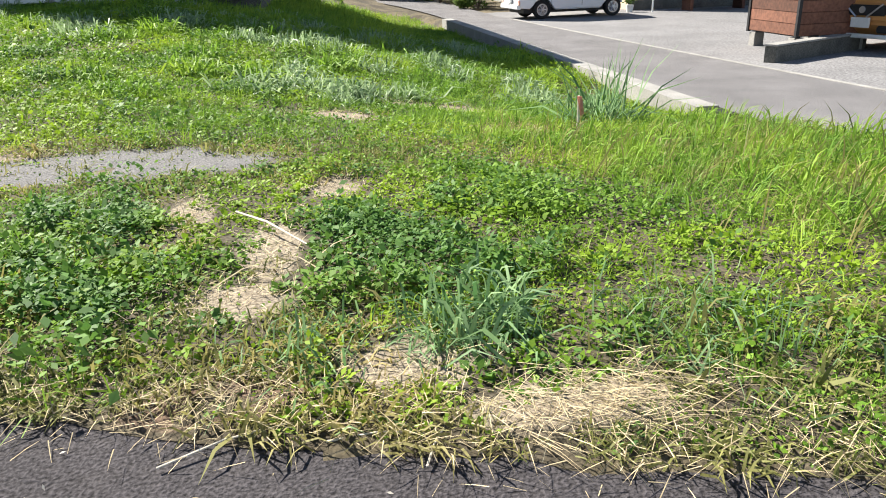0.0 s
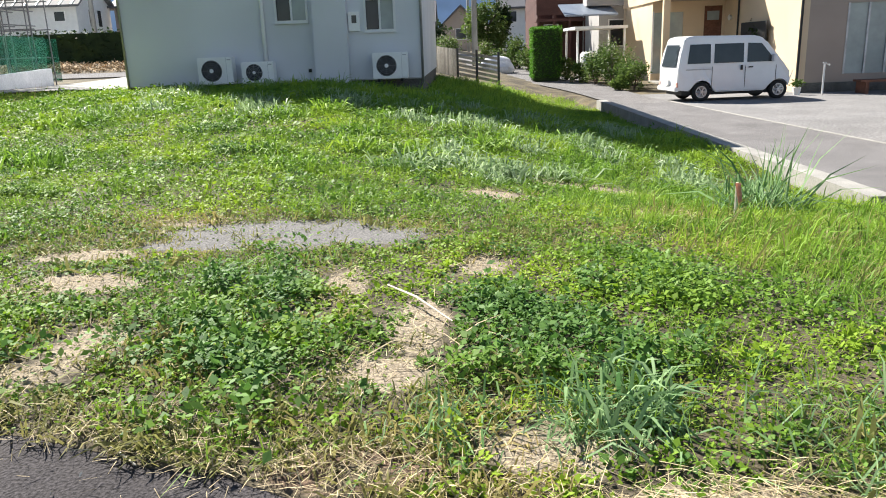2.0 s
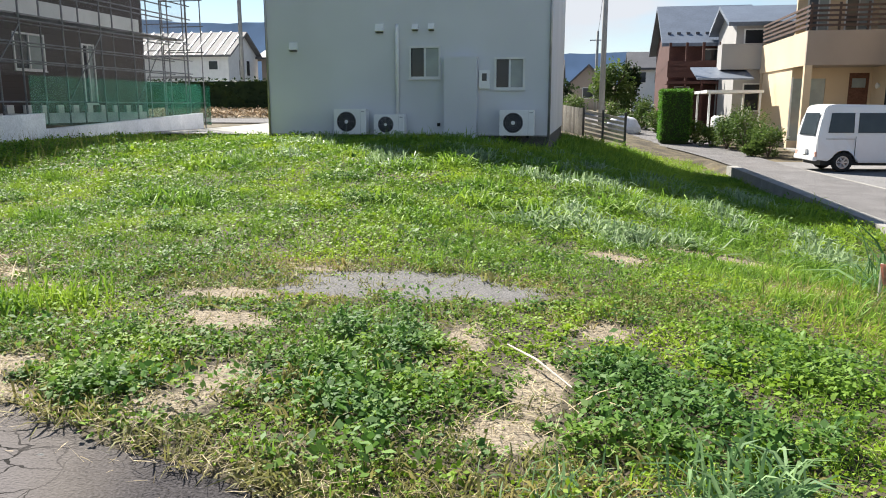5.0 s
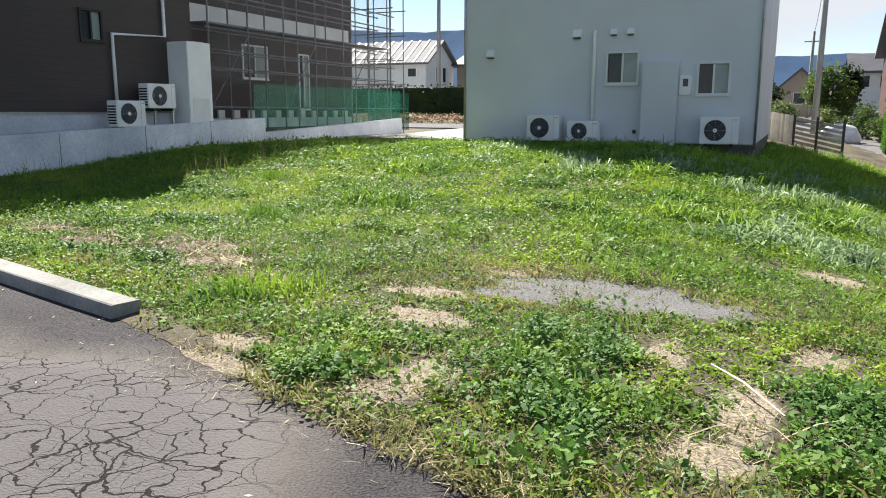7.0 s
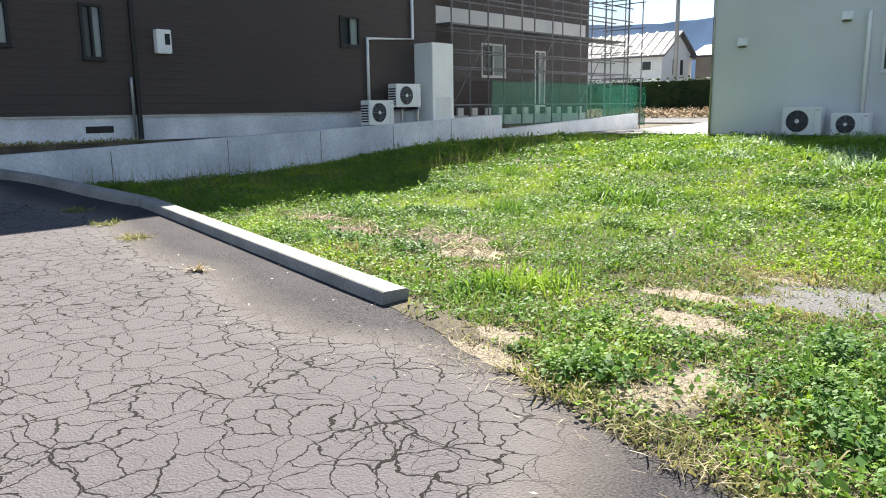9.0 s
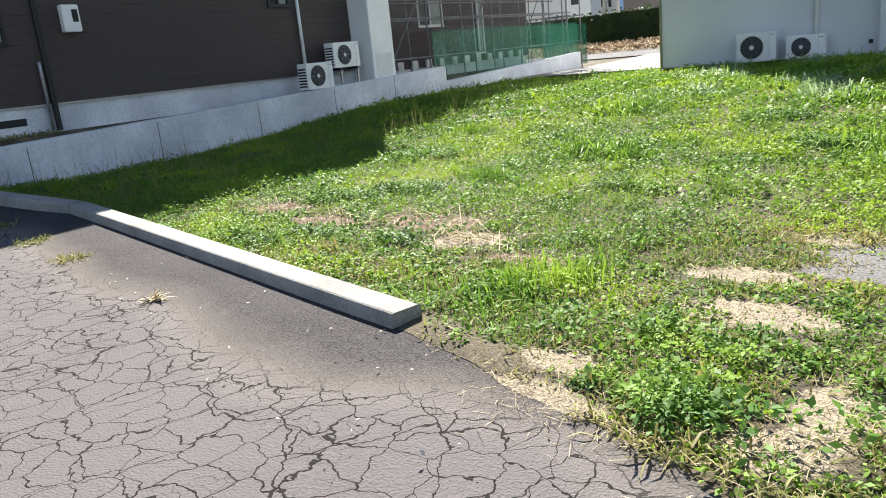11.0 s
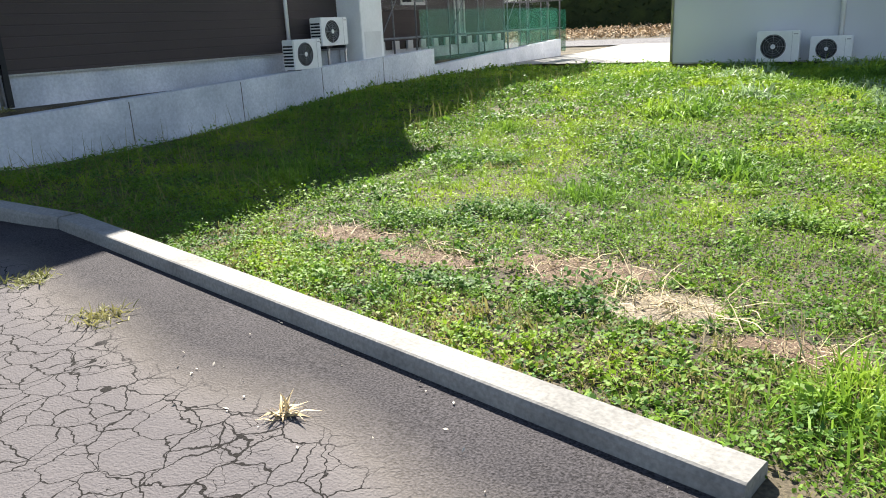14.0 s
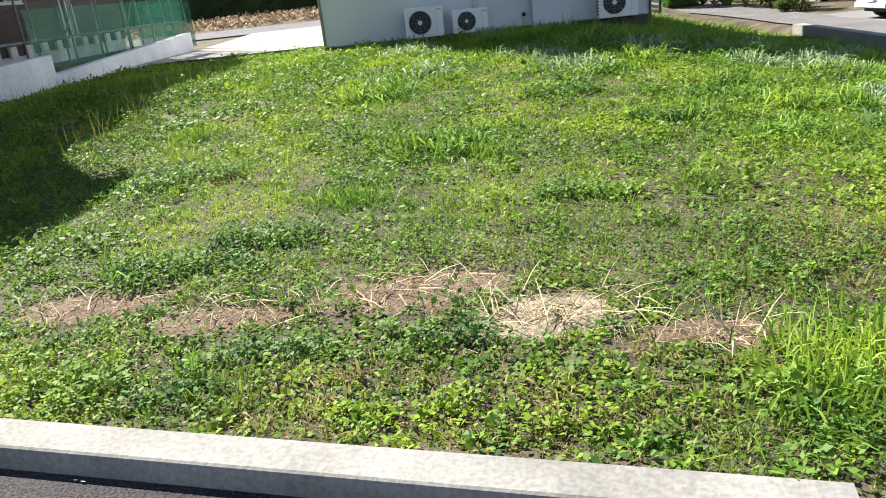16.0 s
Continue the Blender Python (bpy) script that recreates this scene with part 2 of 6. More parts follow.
M = {
    "soil": mat("soil", (0.075, 0.060, 0.036), 0.95, 0, 45, 0.5, 1.6, 0.35, 0.8, tint=(0.11, 0.088, 0.05)),
    "far_ground": mat("far_ground", (0.12, 0.15, 0.05), 0.95, 0, 20, 0.4, 0.15, 0.4, 0.3, tint=(0.22, 0.19, 0.1)),
    "brown_soil": mat("brown_soil", (0.13, 0.085, 0.055), 0.95, 0, 60, 0.45, 5.0, 0.3, 0.7),
    "grey_gravel": mat("grey_gravel", (0.17, 0.165, 0.162), 0.95, 0, 70, 0.5, 3.0, 0.2, 0.7),
    "pale_soil": mat("pale_soil", (0.34, 0.285, 0.20), 0.95, 0, 60, 0.35, 5.0, 0.25, 0.5),
    "yard_gravel": mat("yard_gravel", (0.19, 0.185, 0.185), 0.95, 0, 25, 0.5, 0.8, 0.15, 0.7),
    "lot_asphalt": asphalt_mat("lot_asphalt", (0.054, 0.049, 0.052), True),
    "road_asphalt": asphalt_mat("road_asphalt", (0.165, 0.158, 0.158), False),
    "concrete": mat("concrete", (0.275, 0.265, 0.245), 0.9, 0, 50, 0.2, 2.5, 0.2, 0.3),
    "wall_concrete": mat("wall_concrete", (0.62, 0.65, 0.70), 0.9, 0, 25, 0.12, 0.9, 0.18, 0.15, tint=(0.70, 0.71, 0.74)),
    "dark_concrete": mat("dark_concrete", (0.12, 0.115, 0.10), 0.95, 0, 40, 0.4, 3, 0.3, 0.4),
    "white_siding": siding_mat("white_siding", (0.67, 0.68, 0.70), 0.455, groove=0.06),
    "brown_siding": siding_mat("brown_siding", (0.066, 0.050, 0.046), 0.152, groove=0.35),
    "grey_siding": siding_mat("grey_siding", (0.36, 0.35, 0.34), 0.30),
    "cream": mat("cream", (0.60, 0.47, 0.32), 0.85, 0, 60, 0.08, 0.6, 0.08, 0.15),
    # tan house paint; on the cream house, cream with shade put into the colour
    "tan_and_shaded_cream": mat("tan_and_shaded_cream", (0.34, 0.28, 0.235), 0.85, 0, 60, 0.08, 0.6, 0.1, 0.15),
    "white_paint": mat("white_paint", (0.86, 0.86, 0.84), 0.45, 0, 20, 0.03, 2, 0.05, 0.03),
    "car_white": mat("car_white", (0.74, 0.75, 0.77), 0.22, 0, 5, 0.02, 1, 0.03, 0.0, spec=0.6),
    "car_orange": mat("car_orange", (0.62, 0.30, 0.10), 0.28, 0.2, 5, 0.03, 1, 0.04, 0.0, spec=0.6),
    # black plastic parts; also colours the gutter strip that stands for shade
    "black_plastic_and_shade": mat("black_plastic_and_shade", (0.02, 0.02, 0.021), 0.6, 0, 40, 0.2, 3, 0.2, 0.1),
    "rubber": mat("rubber", (0.018, 0.018, 0.018), 0.85, 0, 60, 0.2, 6, 0.2, 0.2),
    "alloy": mat("alloy", (0.55, 0.55, 0.56), 0.35, 0.8, 20, 0.08, 4, 0.1, 0.0),
    "steel": mat("steel", (0.42, 0.42, 0.43), 0.45, 0.7, 40, 0.15, 3, 0.2, 0.05),
    "scaffold_steel": mat("scaffold_steel", (0.20, 0.20, 0.21), 0.55, 0.5, 40, 0.2, 3, 0.3, 0.05),
    "glass": glass_mat("glass", (0.035, 0.04, 0.045)),
    "pale_glass": glass_mat("pale_glass", (0.30, 0.34, 0.33)),
    "frame_white": mat("frame_white", (0.74, 0.74, 0.72), 0.5, 0, 20, 0.03, 3, 0.05, 0.0),
    "dark_wood": mat("dark_wood", (0.15, 0.065, 0.04), 0.75, 0, 18, 0.3, 2, 0.2, 0.2, per="object"),
    "rail_wood": mat("rail_wood", (0.075, 0.045, 0.035), 0.75, 0, 20, 0.25, 2, 0.2, 0.2),
    "log_wood": mat("log_wood", (0.085, 0.035, 0.028), 0.75, 0, 20, 0.25, 2, 0.2, 0.2),
    "fence_wood": mat("fence_wood", (0.36, 0.33, 0.28), 0.8, 0, 20, 0.2, 2, 0.2, 0.1, per="object"),
    "fence_dark": mat("fence_dark", (0.06, 0.058, 0.055), 0.7, 0, 20, 0.2, 2, 0.2, 0.1),
    "roof_blue": mat("roof_blue", (0.17, 0.20, 0.25), 0.45, 0.2, 10, 0.12, 1, 0.1, 0.1),
    "roof_grey": mat("roof_grey", (0.34, 0.34, 0.34), 0.55, 0.1, 10, 0.12, 1, 0.1, 0.1),
    "roof_dark_grey": mat("roof_dark_grey", (0.15, 0.15, 0.155), 0.75, 0.0, 10, 0.12, 1, 0.1, 0.1),
    "roof_dark": mat("roof_dark", (0.09, 0.09, 0.10), 0.6, 0, 10, 0.15, 1, 0.15, 0.1),
    "pole": mat("pole", (0.30, 0.30, 0.29), 0.9, 0, 30, 0.1, 2, 0.12, 0.1),
    "red_tape": mat("red_tape", (0.62, 0.34, 0.27), 0.6, 0, 40, 0.15, 12, 0.3, 0.1),
    "mountain": mat("mountain", (0.44, 0.57, 0.74), 1.0, 0, 0.01, 0.1, 0.003, 0.2, 0.0, spec=0.0),
    "straw": mat("straw", (0.52, 0.42, 0.25), 0.8, 0, 60, 0.2, 4, 0.2, 0.1, per="island"),
    "stick": mat("stick", (0.62, 0.56, 0.46), 0.8, 0, 60, 0.2, 4, 0.2, 0.1),
    "bark": mat("bark", (0.10, 0.075, 0.055), 0.95, 0, 40, 0.3, 3, 0.2, 0.4),
    "dry_field": mat("dry_field", (0.42, 0.31, 0.19), 0.95, 0, 20, 0.35, 1.0, 0.25, 0.4, per="island"),
    "broad": leaf_mat("broad", (0.075, 0.165, 0.018), (0.21, 0.36, 0.035), (0.30, 0.43, 0.028)),
    "clump": leaf_mat("clump", (0.045, 0.115, 0.022), (0.15, 0.29, 0.065), (0.20, 0.33, 0.045), patch=2.5),
    "blade": leaf_mat("blade", (0.09, 0.19, 0.025), (0.25, 0.42, 0.05), (0.36, 0.49, 0.05)),
    "blade_blue": leaf_mat("blade_blue", (0.08, 0.18, 0.06), (0.30, 0.44, 0.20), (0.22, 0.34, 0.16), patch=2),
    # grey-green rank grass; its pale tone also paints in grey-white highlights
    "blade_rank": leaf_mat("blade_rank", (0.12, 0.20, 0.08), (0.42, 0.53, 0.30), (0.34, 0.46, 0.22), patch=2, rough=0.45),
    "blade_olive": leaf_mat("blade_olive", (0.15, 0.16, 0.05), (0.30, 0.30, 0.10), (0.40, 0.33, 0.13)),
    "bush": leaf_mat("bush", (0.045, 0.095, 0.018), (0.12, 0.19, 0.04), (0.16, 0.22, 0.05)),
    "topiary": leaf_mat("topiary", (0.055, 0.17, 0.012), (0.10, 0.26, 0.02), (0.12, 0.28, 0.03)),
    "dark_leaf": leaf_mat("dark_leaf", (0.018, 0.035, 0.014), (0.04, 0.07, 0.02), (0.05, 0.08, 0.02)),
}


def net_mat():
    m = bpy.data.materials.new("green_net")
    m.use_nodes = True
    n, l = m.node_tree.nodes, m.node_tree.links
    b = n["Principled BSDF"]
    b.inputs["Base Color"].default_value = (0.02, 0.22, 0.13, 1)
    tr = n.new("ShaderNodeBsdfTransparent")
    ms = n.new("ShaderNodeMixShader")
    noi = n.new("ShaderNodeTexNoise")
    noi.inputs["Scale"].default_value = 1.5
    r = n.new("ShaderNodeMapRange")
    r.inputs["To Min"].default_value, r.inputs["To Max"].default_value = 0.2, 0.65
    l.new(noi.outputs["Fac"], r.inputs["Value"])
    l.new(r.outputs[0], ms.inputs[0])
    l.new(tr.outputs[0], ms.inputs[1])
    l.new(b.outputs[0], ms.inputs[2])
    l.new(ms.outputs[0], n["Material Output"].inputs["Surface"])
    return m


def sheet_mat():
    m = net_mat()
    m.name = "grey_sheet"
    m.node_tree.nodes["Principled BSDF"].inputs["Base Color"].default_value = (0.10, 0.095, 0.095, 1)
    for nd in m.node_tree.nodes:
        if nd.type == "MAP_RANGE":
            nd.inputs["To Min"].default_value, nd.inputs["To Max"].default_value = 0.10, 0.28
    return m


M["net"], M["sheet"] = net_mat(), sheet_mat()


# ---- shape helpers ----
def box(bm, x0, y0, z0, x1, y1, z1, bevel=0.0):
    x0, x1, y0, y1, z0, z1 = min(x0, x1), max(x0, x1), min(y0, y1), max(y0, y1), min(z0, z1), max(z0, z1)
    v = [bm.verts.new(p) for p in ((x0, y0, z0), (x1, y0, z0), (x1, y1, z0), (x0, y1, z0), (x0, y0, z1), (x1, y0, z1), (x1, y1, z1), (x0, y1, z1))]
    f = [bm.faces.new([v[i] for i in q]) for q in ((3, 2, 1, 0), (4, 5, 6, 7), (0, 1, 5, 4), (1, 2, 6, 5), (2, 3, 7, 6), (3, 0, 4, 7))]
    if bevel:
        bmesh.ops.bevel(bm, geom=list({e for q in f for e in q.edges}), offset=bevel, segments=2, affect="EDGES")
    return bm


def tube(bm, points, r, sides=8, taper=None):
    rings = []
    pts = [Vector(p) for p in points]
    for i, p in enumerate(pts):
        d = (pts[min(i + 1, len(pts) - 1)] - pts[max(i - 1, 0)]).normalized()
        q = d.to_track_quat("Z", "Y")
        rr = taper[i] if taper else r
        rings.append([bm.verts.new(p + q @ Vector((math.cos(2 * math.pi * k / sides) * rr, math.sin(2 * math.pi * k / sides) * rr, 0))) for k in range(sides)])
    for a, c in zip(rings, rings[1:]):
        for k in range(sides):
            bm.faces.new((a[k], a[(k + 1) % sides], c[(k + 1) % sides], c[k]))
    bm.faces.new(rings[0][::-1])
    bm.faces.new(rings[-1])
    return bm


def lathe(bm, centre, axis, profile, sides=24):
    """Rings (distance along axis, radius) about an axis, closed at both ends."""
    q = Vector(axis).to_track_quat("Z", "Y")
    rings = [[bm.verts.new(Vector(centre) + q @ Vector((math.cos(2 * math.pi * k / sides) * r, math.sin(2 * math.pi * k / sides) * r, d))) for k in range(sides)] for d, r in profile]
    for a, c in zip(rings, rings[1:]):
        for k in range(sides):
            bm.faces.new((a[k], a[(k + 1) % sides], c[(k + 1) % sides], c[k]))
    bm.faces.new(rings[0][::-1])
    bm.faces.new(rings[-1])
    return bm


def prism(bm, outline, a0, a1, axis="y", bevel=0.0):
    """An outline in the plane across axis, drawn out from a0 to a1."""
    def at(p, a):
        return {"y": (p[0], a, p[1]), "x": (a, p[0], p[1]), "z": (p[0], p[1], a)}[axis]
    va, vb = [bm.verts.new(at(p, a0)) for p in outline], [bm.verts.new(at(p, a1)) for p in outline]
    k = len(outline)
    fs = [bm.faces.new(va), bm.faces.new(vb[::-1])]
    for i in range(k):
        fs.append(bm.faces.new((va[i], vb[i], vb[(i + 1) % k], va[(i + 1) % k])))
    if bevel:
        bmesh.ops.bevel(bm, geom=list({e for q in fs for e in q.edges}), offset=bevel, segments=3, affect="EDGES")
    return bm


def part(name, bm, material, parent=None, label="", smooth=False):
    bmesh.ops.recalc_face_normals(bm, faces=bm.faces)
    me = bpy.data.meshes.new(name)
    bm.to_mesh(me)
    bm.free()
    me.materials.append(M[material] if isinstance(material, str) else material)
    if smooth:
        me.polygons.foreach_set("use_smooth", [True] * len(me.polygons))
    ob = new(name, me)
    if parent is not None:
        ob.parent = parent
        ob.matrix_parent_inverse = Matrix.Translation(-parent.matrix_world.translation) if parent.type == "EMPTY" else Matrix()
    if label:
        ob["label"] = label
    return ob


def B(*args, **kw):
    return box(bmesh.new(), *args, **kw)


def thing(name, x, y, z, label, category, group="", kind=""):
    ob = new(name)
    ob.location = (x, y, z)
    ob.empty_display_size = 0.1
    ob.matrix_world = Matrix.Translation((x, y, z))
    return tagged(ob, label, category, group, kind)


def wall_boxes(bm, a0, a1, z0, z1, t0, t1, holes, axis):
    """A wall along x (axis 'x', thickness in y) or along y, with rectangular openings (a0, a1, z0, z1) cut through."""
    xs = sorted({a0, a1, *[q for hh in holes for q in hh[:2]]})
    zs = sorted({z0, z1, *[q for hh in holes for q in hh[2:]]})
    for u, w in zip(xs, xs[1:]):
        for p, q in zip(zs, zs[1:]):
            mu, mz = (u + w) / 2, (p + q) / 2
            if any(hh[0] < mu < hh[1] and hh[2] < mz < hh[3] for hh in holes):
                continue
            if axis == "x":
                box(bm, u, t0, p, w, t1, q)
            else:
                box(bm, t0, u, p, t1, w, q)
    bmesh.ops.remove_doubles(bm, verts=bm.verts, dist=1e-5)
    return bm


def ss(a, c, v):
    t = np.clip((v - a) / (c - a), 0, 1)
    return t * t * (3 - 2 * t)


# ---- the lie of the land ----
def edge_y(x):
    """Where the asphalt ends and the weeds begin."""
    x = np.asarray(x, float)
    return np.where(x > -6.4, -0.57 - 0.353 * (x + 2.0), np.where(x > -11.85, 1.09 + (x + 6.4) * -0.2165 - 0.1, 2.17 + (x + 11.85) * 0.13))


def asphalt_z(x, y):
    return 0.05 * ss(-4.5, -6.0, x) + 0.05 * ss(-6.4, -11.8, x) + 0.19 * ss(-11.6, -15.0, x)


def lot_z(x, y):
    """Weedy plot: flat by the asphalt, higher towards the houses, lower towards the lane."""
    x, y = np.asarray(x, float), np.asarray(y, float)
    z = 0.02 + 0.40 * ss(5.5, 14.0, y) - 0.06 * ss(-9, -15, x) * (1 - ss(8, 14, y)) + 0.1 * ss(-12, -16, x) * (1 - ss(2, 5, y)) - 0.10 * ss(-9, -12.5, x) * ss(11, 14, y)
    drop = ss(-6.0, 0.5, x) * ss(0.5, 8, y) * (0.57 + 0.42 * ss(9, 16, y) * (1 - ss(22, 30, y)))
    z = z - drop - 0.12 * ss(-3, 0.8, x) * ss(-1, 2, y) - 0.12 * ss(-1.4, 0.8, x) * ss(4, 8, y)
    return z


def road_z(y):
    return -0.6 + 0.028 * np.clip(np.asarray(y, float) - 23, 0, None)


def lane_x0(y):
    """Left edge of the lane, which bends away to the left behind the plot."""
    y = np.asarray(y, float)
    q = np.clip(y - 19.5, 0, 12)
    return 1.62 - 0.014 * y - 0.013 * q ** 2 - 0.2 * np.clip(y - 31.5, 0, 60)


def lane_x1(y):
    y = np.asarray(y, float)
    return 5.0 - 0.085 * y + 0.0012 * np.clip(y - 10, 0, 20) ** 2 - 0.045 * np.clip(y - 24, 0, 60)


def land_z(x, y):
    x, y = np.asarray(x, float), np.asarray(y, float)
    z = np.where(y > edge_y(x) + 0.08, lot_z(x, y), asphalt_z(x, y) - 0.05)
    z = np.where((y > 22) & (x < lane_x0(y)), np.minimum(0.36, lot_z(x, y)) + 0.018 * np.clip(y - 24, 0, 60), z)
    z = np.where(x > lane_x0(y) + 0.05, road_z(y) - 0.04, z)
    z = np.where((x < -16.3) & (y > 1.5) & (y < 22.6), 0.70, z)
    return z


def sheet(name, xs, ys, zf, material, keep=None):
    X, Y = np.meshgrid(xs, ys, indexing="ij")
    Z = np.asarray(zf(X, Y), float) + np.zeros_like(X)
    nx, ny = X.shape
    v = np.stack([X.ravel(), Y.ravel(), Z.ravel()], 1)
    i, j = np.meshgrid(np.arange(nx - 1), np.arange(ny - 1), indexing="ij")
    a = (i * ny + j).ravel()
    f = np.stack([a, a + ny, a + ny + 1, a + 1], 1)
    if keep is not None:
        cx, cy = v[f, 0].mean(1), v[f, 1].mean(1)
        f = f[keep(cx, cy)]
    me = bpy.data.meshes.new(name)
    me.from_pydata(v.tolist(), [], f.tolist())
    me.materials.append(M[material])
    me.polygons.foreach_set("use_smooth", [True] * len(me.polygons))
    return new(name, me)


rng = np.random.default_rng(7)
gx = np.concatenate([[-3000, -900, -300, -120, -60, -40, -30], np.arange(-24, 14, 0.2), [16, 20, 26, 34, 60, 120, 300, 900, 3000]])
gy = np.concatenate([[-3000, -900, -300, -100, -40, -15], np.arange(-8, 34, 0.2), [36, 40, 46, 54, 64, 80, 110, 160, 300, 900, 3200]])
ground = sheet("ground", gx, gy, land_z, "soil")
tagged(ground, "bare brown earth of a weedy building plot", "ground", kind="structure")

ax_ = np.concatenate([np.arange(-24, -14, 0.2), np.arange(-14, 1.5, 0.05), np.arange(1.5, 6.1, 0.2)])
ay_ = np.concatenate([np.arange(-9, -2, 0.2), np.arange(-2, 3.55, 0.05)])
asphalt = sheet("pavement", ax_, ay_, lambda x, y: asphalt_z(x, y) + 0.012 * np.sin(x * 1.3) * np.sin(y * 1.7) * 0.4, "lot_asphalt",
                lambda x, y: y < edge_y(x) + np.where(x < -6.35, 0.16, 0.2))
co = np.zeros(len(asphalt.data.vertices) * 3)
asphalt.data.vertices.foreach_get("co", co)
co = co.reshape(-1, 3)
dist = edge_y(co[:, 0]) - co[:, 1]
wob = 0.07 * np.sin(co[:, 0] * 1.9 + 0.5) + 0.05 * np.sin(co[:, 0] * 4.3 + co[:, 1] * 2)
strip = 0.64 - 0.60 * ss(-6.5, -5.6, co[:, 0]) + 2.6 * ss(-4.8, -3.2, co[:, 0])
worn = 0.5 + 0.5 * np.clip((dist - strip - wob) / (0.3 + 0.5 * ss(-5.2, -4.4, co[:, 0])), -1, 1)
layer = asphalt.data.attributes.new("worn", "FLOAT", "POINT")
layer.data.foreach_set("value", worn)
tagged(asphalt, "old grey asphalt with a web of cracks", "pavement", kind="structure")

ry = np.concatenate([np.arange(-30, 40, 0.5), np.arange(40, 90, 2.0)])
U = np.linspace(0, 1, 9)
me = bpy.data.meshes.new("road")
vv = [(lane_x0(y) + 0.42 + (lane_x1(y) - lane_x0(y) - 0.42) * u, y, float(road_z(y))) for y in ry for u in U]
ff = [(i * 9 + k, i * 9 + k + 1, i * 9 + k + 10, i * 9 + k + 9) for i in range(len(ry) - 1) for k in range(8)]
me.from_pydata([tuple(map(float, p)) for p in vv], [], ff)
me.materials.append(M["road_asphalt"])
tagged(new("road", me), "narrow grey asphalt village lane", "road", kind="structure")


def ribbon(name, y0, y1, xf, w, z0, z1, material, step=1.0):
    bm = bmesh.new()
    ys = np.arange(y0, y1 + step / 2, step)
    rows_ = []
    for y in ys:
        x, zz = float(xf(y)), float(road_z(y))
        rows_.append([bm.verts.new(p) for p in ((x, y, zz + z0), (x, y, zz + z1), (x + w, y, zz + z1), (x + w, y, zz + z0))])
    for a, c in zip(rows_, rows_[1:]):
        for k in range(4):
            bm.faces.new((a[k], a[(k + 1) % 4], c[(k + 1) % 4], c[k]))
    bm.faces.new(rows_[0])
    bm.faces.new(rows_[-1][::-1])
    return part(name, bm, material)


tagged(ribbon("gutter_kerb", 6.0, 21.5, lambda y: lane_x0(y) - 0.08, 0.27, -0.2, 0.10, "concrete"), "pale concrete edge of the roadside gutter", "kerb", kind="structure")
# solid strip, no hollow: the channel's shade is put in as black
tagged(ribbon("gutter_channel", 6.0, 21.5, lambda y: lane_x0(y) + 0.20, 0.21, -0.3, -0.004, "black_plastic_and_shade"), "flush black strip standing for shade in the open roadside gutter", "gutter", kind="structure")
tagged(ribbon("road_border", -20, 21.0, lambda y: lane_x1(y), 0.09, -0.2, 0.008, "concrete"), "flush pale concrete strip along the lane", "kerb", kind="structure")
yard = sheet("yard", np.arange(3.0, 22, 0.5), np.arange(-6, 24.5, 0.5), lambda x, y: road_z(y) + 0.004 + 0.0 * x, "yard_gravel", lambda x, y: x > lane_x1(y) - 0.2)
tagged(yard, "grey gravel parking yard", "yard", kind="structure")
yard.location.z = -0.010


# ---- kerbs and retaining wall ----
def kerb_run(points, label):
    for (x0, y0, z0), (x1, y1, z1) in zip(points, points[1:]):
        d = Vector((x1 - x0, y1 - y0, 0)).normalized()
        nrm = Vector((-d.y, d.x, 0))
        if nrm.y < 0:
            nrm = -nrm
        g = 0.008
        a, c = Vector((x0, y0, z0)) + d * g, Vector((x1, y1, z1)) - d * g
        bm = bmesh.new()
        outline = ((-0.012, -0.17), (0.0, -0.03), (0.010, -0.006), (0.02, 0.0), (0.175, 0.0), (0.19, -0.012), (0.195, -0.17))
        ra, rb = [[bm.verts.new(p + nrm * u + Vector((0, 0, w))) for u, w in outline] for p in (a, c)]
        k = len(outline)
        bm.faces.new(ra), bm.faces.new(rb[::-1])
        for i in range(k):
            bm.faces.new((ra[i], rb[i], rb[(i + 1) % k], ra[(i + 1) % k]))
        tagged(part("kerb_block", bm, "concrete"), label, "kerb", "kerb along the car park")


kerb_run([(-6.37, 1.0, 0.125), (-11.85, 2.18, 0.20), (-14.25, 1.86, 0.37), (-16.6, 1.55, 0.47)], "long weathered concrete kerb beside cracked asphalt")

wall = thing("retaining_wall", -16.2, 12, 0, "painted pale concrete retaining wall below the houses", "wall", kind="structure")
for y0, y1, z1a, z1b in ((-3.0, 7.0, 0.42, 0.74), (7.0, 14.85, 0.74, 1.02)):
    bm = bmesh.new()
    prism(bm, ((y0, -0.4), (y1, -0.4), (y1, z1b), (y0, z1a)), -16.32, -16.1, "x")
    part("wall_panel", bm, "wall_concrete", wall)
bm = bmesh.new()
prism(bm, ((14.85, -0.3), (22.8, -0.3), (22.8, 0.95), (14.85, 0.62)), -16.32, -16.1, "x")
part("wall_panel", bm, "wall_concrete", wall)
for y in (3.8, 6.1, 8.4, 10.6, 12.7):
    part("joint", B(-16.1, y - 0.006, 0.02, -16.096, y + 0.006, 0.4 + 0.043 * y), "dark_concrete", wall)


